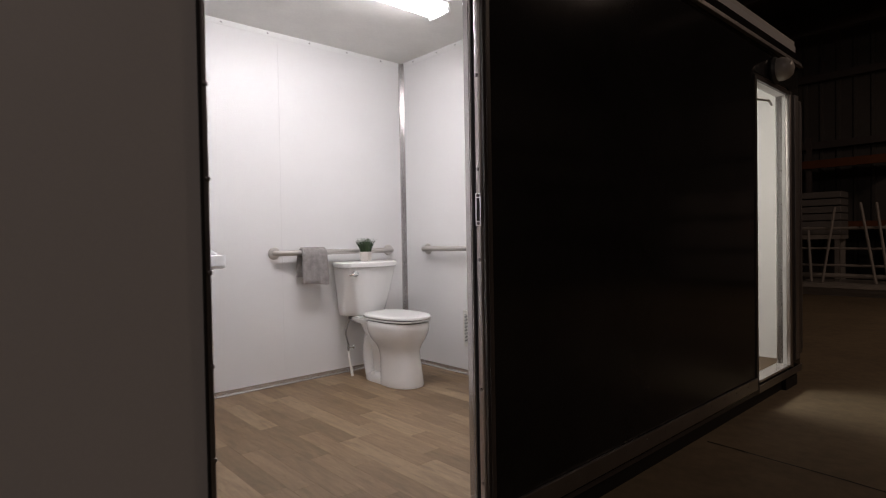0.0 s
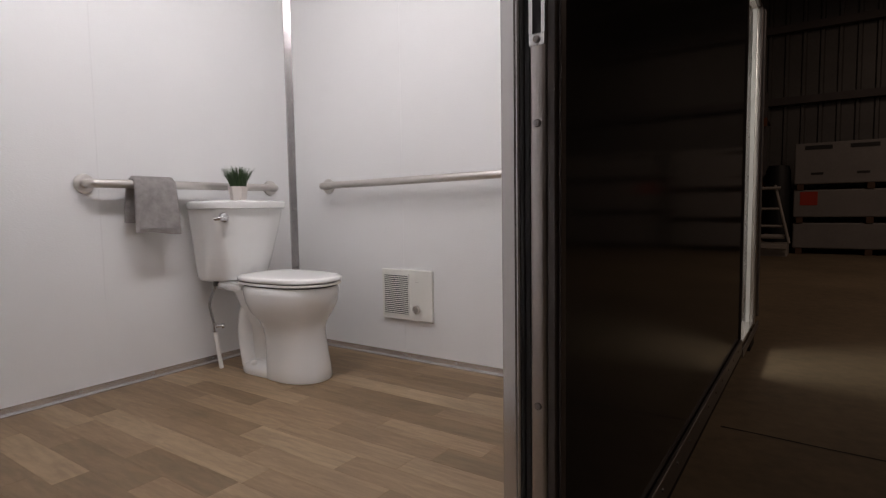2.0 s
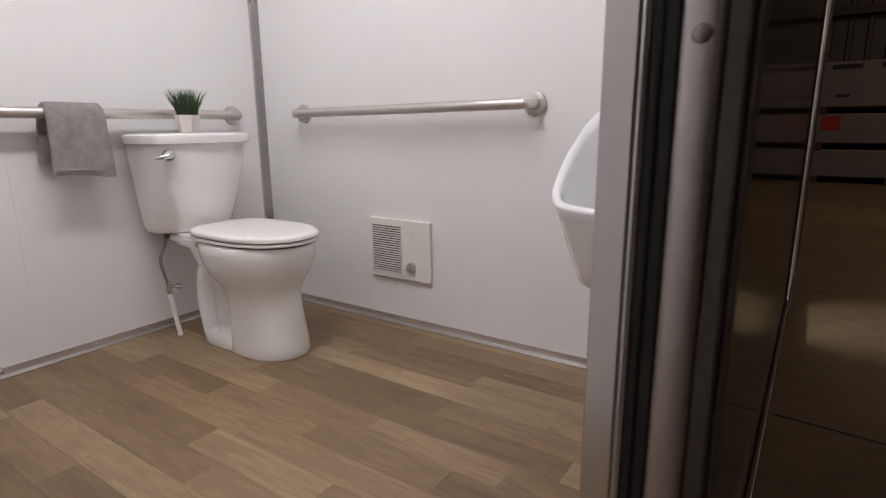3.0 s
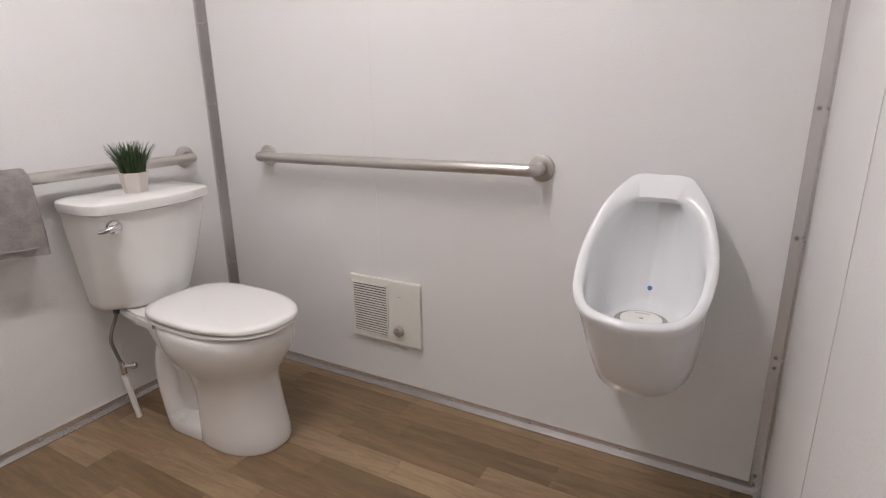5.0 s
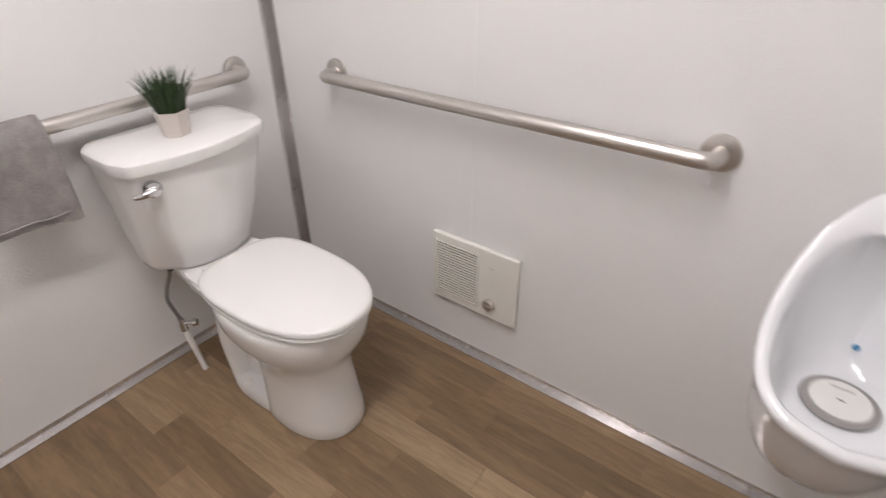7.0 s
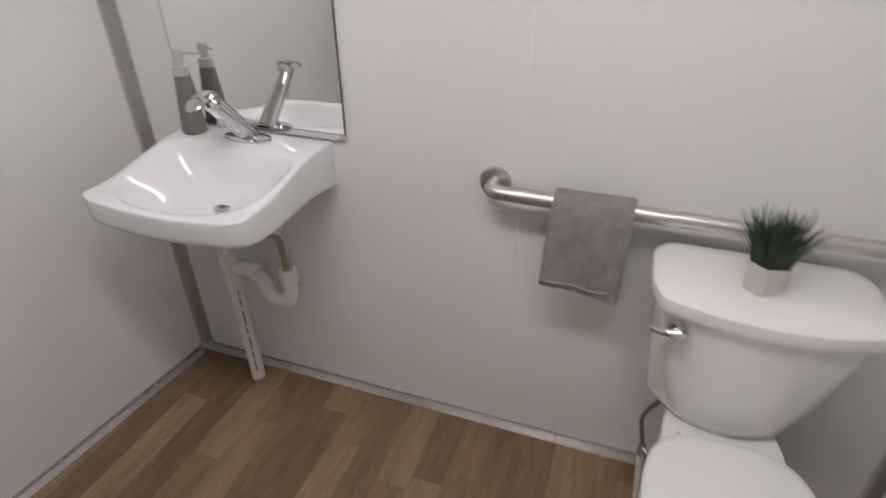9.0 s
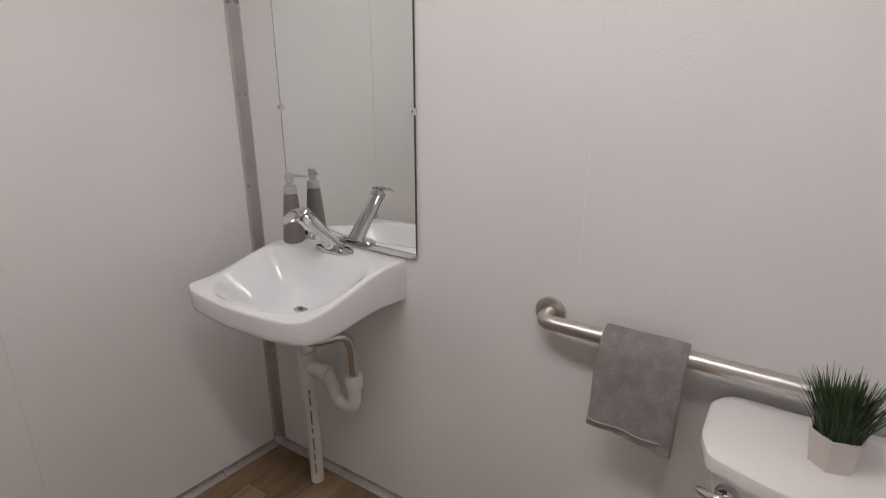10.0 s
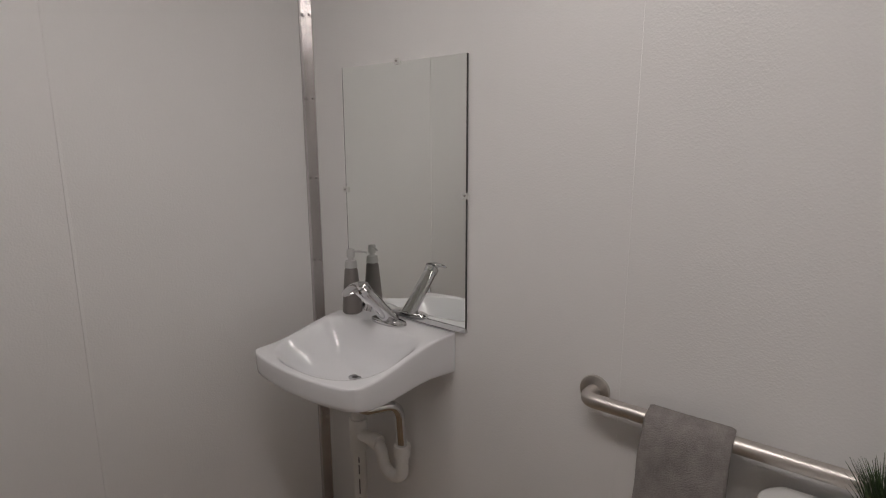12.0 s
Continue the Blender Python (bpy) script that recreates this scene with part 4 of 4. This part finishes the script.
loop = [(x, y, z, i / (len(half) - 1)) for i, (y, x, z) in enumerate(half)]
loop += [(x, -y, z, v) for x, y, z, v in loop[-2:0:-1]]


def uri_ring(fn):
    return [tuple(fn(Vector((x, y, z)), v)) for x, y, z, v in loop]


def foot(p, v):
    """The lower outline: on the wall at the top, a rounded shelf below."""
    side = math.copysign(1.0, p.y) if abs(p.y) > 1e-6 else 0.0
    if v < 0.6:
        f = v / 0.6
        return Vector((-0.001, side * (min(abs(p.y) * 1.06, 0.170) if f < 0.9 else 0.169) * (1 - 0.20 * f * f), 0.872 - 0.49 * f ** 1.1))
    a = (v - 0.6) / 0.4 * math.pi / 2
    return Vector((-0.225 * math.sin(a) ** 0.9 - 0.001, side * 0.135 * math.cos(a) ** 0.75, 0.378 - 0.036 * math.sin(a)))


def outer(k, bulge):
    return lambda p, v: p.lerp(foot(p, v), k) + Vector((-bulge * v ** 2, 0, 0))


def heel(p, v):
    q = foot(p, v)
    return Vector((-0.0008, q.y * 0.8, q.z - 0.02 * v))


MID = Vector((-0.2, 0, 0.70))
FLOOR = Vector((-0.175, 0, 0.532))


def inner(k, push):
    def f(p, v):
        q = p.lerp(MID, 0.16 - 0.06 * smooth01(0.6, 1.0, v) + 0.16 * (1 - smooth01(0.15, 0.4, v)))
        ang = math.atan2(p.y, -(p.x - FLOOR.x)) if v > 0 else math.pi
        q2 = FLOOR + Vector((-math.cos(math.pi * (1 - v)) * 0.078, math.copysign(math.sin(math.pi * v), p.y if p.y else 1) * 0.078, 0.004 * (1 - v)))
        hood = (1 - smooth01(0.18, 0.40, v)) * (1 - smooth01(0.2, 0.55, k))
        w = q.lerp(q2, k * (1 - 0.8 * hood)) + Vector((push * (1 - v) ** 1.5 * (0.55 + 0.75 * hood) - push * 0.35 * v, p.y * push * 1.6, -push * 1.1 * (0.4 + 0.6 * (1 - v)) * (1 - hood)))
        w.x = min(w.x, -0.016)
        return w
    return f


bm = bmesh.new()
rings = [uri_ring(heel), uri_ring(lambda p, v: foot(p, v).lerp(heel(p, v), 0.12)), uri_ring(outer(0.94, 0.004)), uri_ring(outer(0.75, 0.012)), uri_ring(outer(0.5, 0.012)), uri_ring(outer(0.28, 0.004)), uri_ring(outer(0.12, 0.004)), uri_ring(lambda p, v: p + Vector((0, 0, -0.006)) + (p - MID) * 0.012), uri_ring(lambda p, v: p), uri_ring(lambda p, v: p.lerp(MID, 0.05) + Vector((0, 0, 0.004))), uri_ring(lambda p, v: p.lerp(MID, 0.12 - 0.05 * smooth01(0.6, 1.0, v) + 0.15 * (1 - smooth01(0.15, 0.4, v))) + Vector((-0.006 * (1 - smooth01(0.15, 0.4, v)), 0, 0.001))),
         uri_ring(inner(0.03, 0.008)), uri_ring(inner(0.15, 0.04)), uri_ring(inner(0.4, 0.075)), uri_ring(inner(0.65, 0.065)), uri_ring(inner(0.85, 0.03)), uri_ring(inner(1.0, 0.0))]
loft(bm, rings)
part("bowl", bm, M_PORC_COOL, urinal, smooth=62)
bm = bmesh.new()
lathe(bm, [(0.067, 0.0), (0.067, 0.004), (0.062, 0.006), (0.053, 0.005)], (-0.175, 0, 0.536), 32)
part("drain_ring", bm, mat("grey_rubber_ring", (0.3, 0.29, 0.28), 0.5), urinal, "grey drain ring", smooth=True)
bm = bmesh.new()
lathe(bm, [(0.052, 0.004), (0.052, 0.009), (0.047, 0.011), (0.01, 0.0125)], (-0.175, 0, 0.536), 32)
cartridge = part("cartridge", bm, M_PVC, urinal, "round white drain cartridge", smooth=True)
part("cartridge_mark", boxes((-0.150, -0.146, -0.020, 0.020, 0.5485, 0.5492)), M_STEEL, cartridge, "small grey printed bar")
part("cartridge_mark", boxes((-0.184, -0.181, -0.006, 0.006, 0.5488, 0.5494)), M_GREY, cartridge, "small grey printed bar")
bm = bmesh.new()
lathe(bm, [(0.0065, 0), (0.0065, 0.002), (0.003, 0.003)], n=12)
bmesh.ops.transform(bm, matrix=pose(-0.064, 0.0, 0.592, 0, -70, 0), verts=bm.verts)
part("target_dot", bm, mat("blue_sticker", (0.05, 0.22, 0.42), 0.4), urinal, "tiny blue sticker")


# ---------------------------------------------------------------- the warehouse
structure("ground", boxes((-30, 30, -30, 30, -0.4, -0.17)), M_CONC, "dusty brown concrete warehouse floor", "ground")


def ribbed(name, length, height, m, label):
    """A wall of corrugated sheet along +x with ribs to -y."""
    bm = bmesh.new()
    n = int(length / 0.3)
    pts = []
    for k in range(n):
        x = k * 0.3
        pts += [(x, 0), (x + 0.2, 0), (x + 0.225, -0.035), (x + 0.275, -0.035)]
    pts.append((n * 0.3, 0))
    lo = [bm.verts.new((x, y, 0)) for x, y in pts]
    hi = [bm.verts.new((x, y, height)) for x, y in pts]
    for a in range(len(pts) - 1):
        bm.faces.new((lo[a], lo[a + 1], hi[a + 1], hi[a]))
    box(bm, 0, n * 0.3, 0.02, 0.1, 0, height)
    ob = structure(name, bm, M_SHED, label, "wall")
    ob.matrix_world = m
    return ob


ribbed("warehouse_wall_east", 30, 6.0, pose(11.5, 14, -0.17, 0, 0, -90), "dark corrugated metal warehouse wall")
ribbed("warehouse_wall_south", 36, 6.0, pose(12, -8.5, -0.17, 0, 0, 180), "dark corrugated metal warehouse wall")
ribbed("warehouse_wall_west", 30, 6.0, pose(-14, -14, -0.17, 0, 0, 90), "dark corrugated metal warehouse wall")
ribbed("warehouse_wall_north", 36, 6.0, pose(-18, 12, -0.17), "dark corrugated metal warehouse wall")
structure("warehouse_roof", boxes((-18, 14, -14, 14, 5.83, 5.95)), M_BEAM, "dark warehouse roof sheeting", "ceiling")
structure("roof_beams", boxes(*[(-18, 11.4, y - 0.12, y + 0.12, 5.2, 5.8) for y in (-6.5, -2.5, 1.5, 5.5, 9.5)], *[(x - 0.08, x + 0.08, -13.9, 11.9, 5.0, 5.19) for x in (-12, -6, 0, 4, 8, 10.6)]), M_BEAM, "dark steel roof beams", "beam")
structure("wall_girts", boxes((11.3, 11.44, -8.4, 11.9, 2.75, 2.9), (11.3, 11.44, -8.4, 11.9, 4.2, 4.35), (-14, 11.2, -8.44, -8.3, 2.2, 2.32), (-14, 11.2, -8.44, -8.3, 2.95, 3.07), (-14, 11.2, -8.44, -8.3, 1.1, 1.2)), M_BEAM, "dark steel wall girts", "beam")
bm = bmesh.new()
rj = random.Random(3)
pts = [(0.35 - 0.50 * k / 40 * 1.0 + rj.uniform(-0.006, 0.006), YO - 0.02 - 0.16 * k, -0.1685) for k in range(41)]
for (x0, y0, z0), (x1, y1, z1) in zip(pts, pts[1:]):
    vs = [bm.verts.new(p) for p in ((x0 - 0.005, y0, z0), (x0 + 0.005, y0, z0), (x1 + 0.005, y1, z1), (x1 - 0.005, y1, z1))]
    bm.faces.new(vs)
structure("floor_crack", bm, M_RUBBER, "dark ragged joint in the concrete floor", "crack")
M_WRAP = mat("white_film_wrap", (0.27, 0.253, 0.243), 0.45, vary=0.12, scale=4, fine=30, bump=0.3, bump_dist=0.01)
M_PALLET = mat("rough_pallet_wood", (0.12, 0.07, 0.045), 0.85, vary=0.3, scale=6, fine=60)
M_LADDER = mat("white_ladder_paint", (0.46, 0.42, 0.38), 0.5, vary=0.12)
M_RACK = mat("orange_rack_paint", (0.22, 0.08, 0.03), 0.5, vary=0.15)
M_INK = mat("black_ink", (0.03, 0.03, 0.03), 0.6)
M_RED = mat("red_label", (0.5, 0.05, 0.025), 0.6)


def crate_stack(x, y0, y1, tiers, label):
    s = thing("wrapped_pallet_stack", label, "pallet load", group="wrapped pallets")
    z = -0.168
    for i, h in enumerate(tiers):
        for yb in (y0 + 0.05, (y0 + y1) / 2 - 0.05, y1 - 0.15):
            part("block", boxes((x, x + 1.0, yb, yb + 0.1, z, z + 0.10)), M_PALLET, s)
        z += 0.102
        part("load", boxes((x + 0.02, x + 1.0, y0, y1, z, z + h), bevel=0.02), M_WRAP, s, "white wrapped load")
        if i == 2:
            for yc in (y1 - 0.35, y1 - 1.0):
                part("print_bar", boxes((x + 0.014, x + 0.0195, yc - 0.2, yc + 0.2, z + h - 0.12, z + h - 0.05)), M_INK, s, "black printed bar")
                part("print_bar", boxes((x + 0.014, x + 0.0195, yc - 0.08, yc + 0.1, z + 0.16, z + 0.2)), M_INK, s, "black printed bar")
        if i == 1:
            part("red_label", boxes((x + 0.014, x + 0.0195, y1 - 0.36, y1 - 0.1, z + h - 0.27, z + h - 0.03)), M_RED, s, "red square label")
        z += h + 0.002
    return s


crate_stack(9.6, -4.3, -2.1, [0.45, 0.48, 0.72], "white film-wrapped stacks on wooden pallets")
crate_stack(9.8, -6.9, -4.6, [0.6, 0.6, 0.5], "white film-wrapped stacks on wooden pallets")


def leaning_frames():
    """Painted scaffold frames stacked on edge: long rails, end stiles that splay and two poles propped against them."""
    a = thing("scaffold_frame", "pale painted scaffold frames stacked on edge", "scaffold")
    for k, (z, r) in enumerate(((1.012, 0.026), (0.646, 0.02), (0.338, 0.022), (0.15, 0.04))):
        bm = bmesh.new()
        tube(bm, [(9.3 + 0.01 * k, -1.915 - 0.025 * k, z), (9.34 + 0.01 * k, -0.2, z + 0.012)], r, 8)
        part("rail", bm, M_LADDER, a)
    for y0, y1, z0, z1, dx in ((-2.07, -1.83, 0.04, 1.06, 0.05), (-1.62, -1.50, 0.04, 1.06, 0.05), (-0.42, -0.34, 0.04, 1.06, 0.05)):
        bm = bmesh.new()
        tube(bm, [(9.24, y0, z0), (9.30 + dx, y1, z1)], 0.024, 8)
        part("stile", bm, M_LADDER, a)
    for (y0, z0), (y1, z1) in (((-1.40, 0.05), (-1.156, 1.464)), ((-1.57, 0.05), (-1.381, 1.451)), ((-0.62, 0.05), (-0.78, 1.40))):
        bm = bmesh.new()
        tube(bm, [(9.12, y0, z0), (9.27, y1, z1)], 0.022, 8)
        part("pole", bm, M_LADDER, a)
    return a


leaning_frames()
planks = thing("stored_boards", "pale boards stacked flat on blocks", "boards")
for k in range(3):
    part("board", boxes((8.9 - 0.05 * k, 10.2, -2.05, -0.2, -0.168 + 0.07 * k, -0.105 + 0.07 * k)), M_LADDER, planks)
rack = thing("pallet_rack", "dark orange pallet rack against the wall", "rack")
for y in (0.7, -0.1, -1.6):
    part("post", boxes((10.5, 10.6, y, y + 0.08, -0.168, 2.9)), M_BEAM, rack)
for z in (1.0, 2.25):
    part("beam", boxes((10.42, 10.5, -1.6, 1.8, z, z + 0.16)), M_RACK, rack, "orange load beam")
    part("shelf", boxes((10.5, 11.3, -1.6, 1.8, z + 0.1, z + 0.14)), M_PALLET, rack)
carton = thing("white_bin", "white stacked plastic bins on a trestle", "bin")
for k in range(6):
    part("tray", boxes((9.7, 10.25, -0.78, 0.1, 0.9 + 0.14 * k, 1.02 + 0.14 * k), bevel=0.012), M_WRAP, carton)
part("trestle_top", boxes((9.7, 10.25, -0.78, 0.1, 0.82, 0.898)), M_LADDER, carton)
for x in (9.73, 10.15):
    for y in (-0.74, 0.0):
        part("leg", boxes((x, x + 0.07, y, y + 0.07, -0.168, 0.82)), M_LADDER, carton)
shade = thing("tarp_roll", "dark tall wrapped roll standing by the crates", "roll")
bm = bmesh.new()
lathe(bm, [(0.22, 0), (0.23, 0.1), (0.2, 1.5), (0.16, 1.6)], (9.8, -1.85, -0.168), 14)
part("roll", bm, M_RUBBER, shade, smooth=True)

# ---------------------------------------------------------------- floor planks
M_PLANK, nt, b = nodes_of("oak_vinyl_plank")
oi = add(nt, "ShaderNodeObjectInfo")
tc = add(nt, "ShaderNodeTexCoord")
off = add(nt, "ShaderNodeVectorMath")
off.operation = "MULTIPLY_ADD"
comb = add(nt, "ShaderNodeCombineXYZ")
for k in range(3):
    nt.links.new(oi.outputs["Random"], comb.inputs[k])
off.inputs[1].default_value = (37.0, 91.0, 13.0)
nt.links.new(comb.outputs[0], off.inputs[0])
nt.links.new(tc.outputs["Object"], off.inputs[2])
mp = add(nt, "ShaderNodeMapping")
mp.inputs["Scale"].default_value = (1.0, 0.13, 1.0)
nt.links.new(off.outputs[0], mp.inputs[0])
g1 = add(nt, "ShaderNodeTexNoise", Scale=70.0, Detail=8.0, Roughness=0.68, Distortion=0.6)
g2 = add(nt, "ShaderNodeTexNoise", Scale=13.0, Detail=5.0, Roughness=0.6, Distortion=1.6)
for g in (g1, g2):
    nt.links.new(mp.outputs[0], g.inputs["Vector"])
tone = nt.nodes.new("ShaderNodeValToRGB")
tone.color_ramp.elements[0].color, tone.color_ramp.elements[1].color = (0.178, 0.118, 0.063, 1), (0.318, 0.230, 0.141, 1)
e = tone.color_ramp.elements.new(0.5)
e.color = (0.238, 0.161, 0.092, 1)
nt.links.new(oi.outputs["Random"], tone.inputs[0])
r1 = nt.nodes.new("ShaderNodeValToRGB")
r1.color_ramp.elements[0].position, r1.color_ramp.elements[0].color = 0.34, (0.83, 0.815, 0.795, 1)
r1.color_ramp.elements[1].position, r1.color_ramp.elements[1].color = 0.64, (1.10, 1.095, 1.09, 1)
nt.links.new(g1.outputs["Fac"], r1.inputs[0])
r2 = nt.nodes.new("ShaderNodeValToRGB")
r2.color_ramp.elements[0].position, r2.color_ramp.elements[0].color = 0.34, (0.80, 0.775, 0.745, 1)
r2.color_ramp.elements[1].position, r2.color_ramp.elements[1].color = 0.62, (1.1, 1.085, 1.065, 1)
nt.links.new(g2.outputs["Fac"], r2.inputs[0])
m1 = add(nt, "ShaderNodeVectorMath")
m1.operation = "MULTIPLY"
m2 = add(nt, "ShaderNodeVectorMath")
m2.operation = "MULTIPLY"
nt.links.new(tone.outputs[0], m1.inputs[0])
nt.links.new(r1.outputs[0], m1.inputs[1])
nt.links.new(m1.outputs[0], m2.inputs[0])
nt.links.new(r2.outputs[0], m2.inputs[1])
nt.links.new(m2.outputs[0], b.inputs["Base Color"])
b.inputs["Roughness"].default_value = 0.5
bp = add(nt, "ShaderNodeBump", Strength=0.15, Distance=0.001)
nt.links.new(g1.outputs["Fac"], bp.inputs["Height"])
nt.links.new(bp.outputs[0], b.inputs["Normal"])

floor = structure("floor", boxes((WS, 0, D, 0, -0.0039, -0.0012), (0.06, XE1 - 0.06, D, 0, -0.0039, 0.001)), mat("dark_floor_backing", (0.12, 0.08, 0.045), 0.7, vary=0.2), "brown oak-look vinyl plank floor", "floor")
PW = 0.0985
JOINTS = {1: -1.46, 2: -1.025, 3: -1.355, 4: -1.105, 5: -0.88, 7: -0.39, 8: -0.25, 10: -0.451, 12: -0.281, 13: -0.326, 15: -0.235, 17: -0.49, 18: -0.243}
plank_cache = {}
rnd = random.Random(11)
row = 0
x1 = 0.0
while x1 > WS + 0.001:
    x0 = x1 - (0.055 if row == 0 else PW)
    phase = JOINTS.get(row, -rnd.random())
    PL = rnd.uniform(0.42, 0.60) if row != 8 else 0.435
    first = phase % -PL
    ys = [0.0] + [y for y in (first - PL * k for k in range(6)) if D + 0.02 < y < -0.02] + [D]
    for ya, yb in zip(ys, ys[1:]):
        key = (round(x1 - x0, 4), round(ya - yb, 4))
        if key not in plank_cache:
            w, l = key
            bm = bmesh.new()
            g = 0.0002
            loft(bm, [[(sx * (w / 2 - g - q), sy * (l / 2 - g - q), z) for sx, sy in ((-1, -1), (1, -1), (1, 1), (-1, 1))] for z, q in ((-0.0011, 0), (-0.0005, 0), (0.0, 0.0003))])
            plank_cache[key] = mesh_of("plank", bm, M_PLANK)
        ob = new("plank", plank_cache[key])
        ob.location = ((x0 + x1) / 2, (ya + yb) / 2, 0.0)
        ob.parent = floor
    x1 = x0
    row += 1
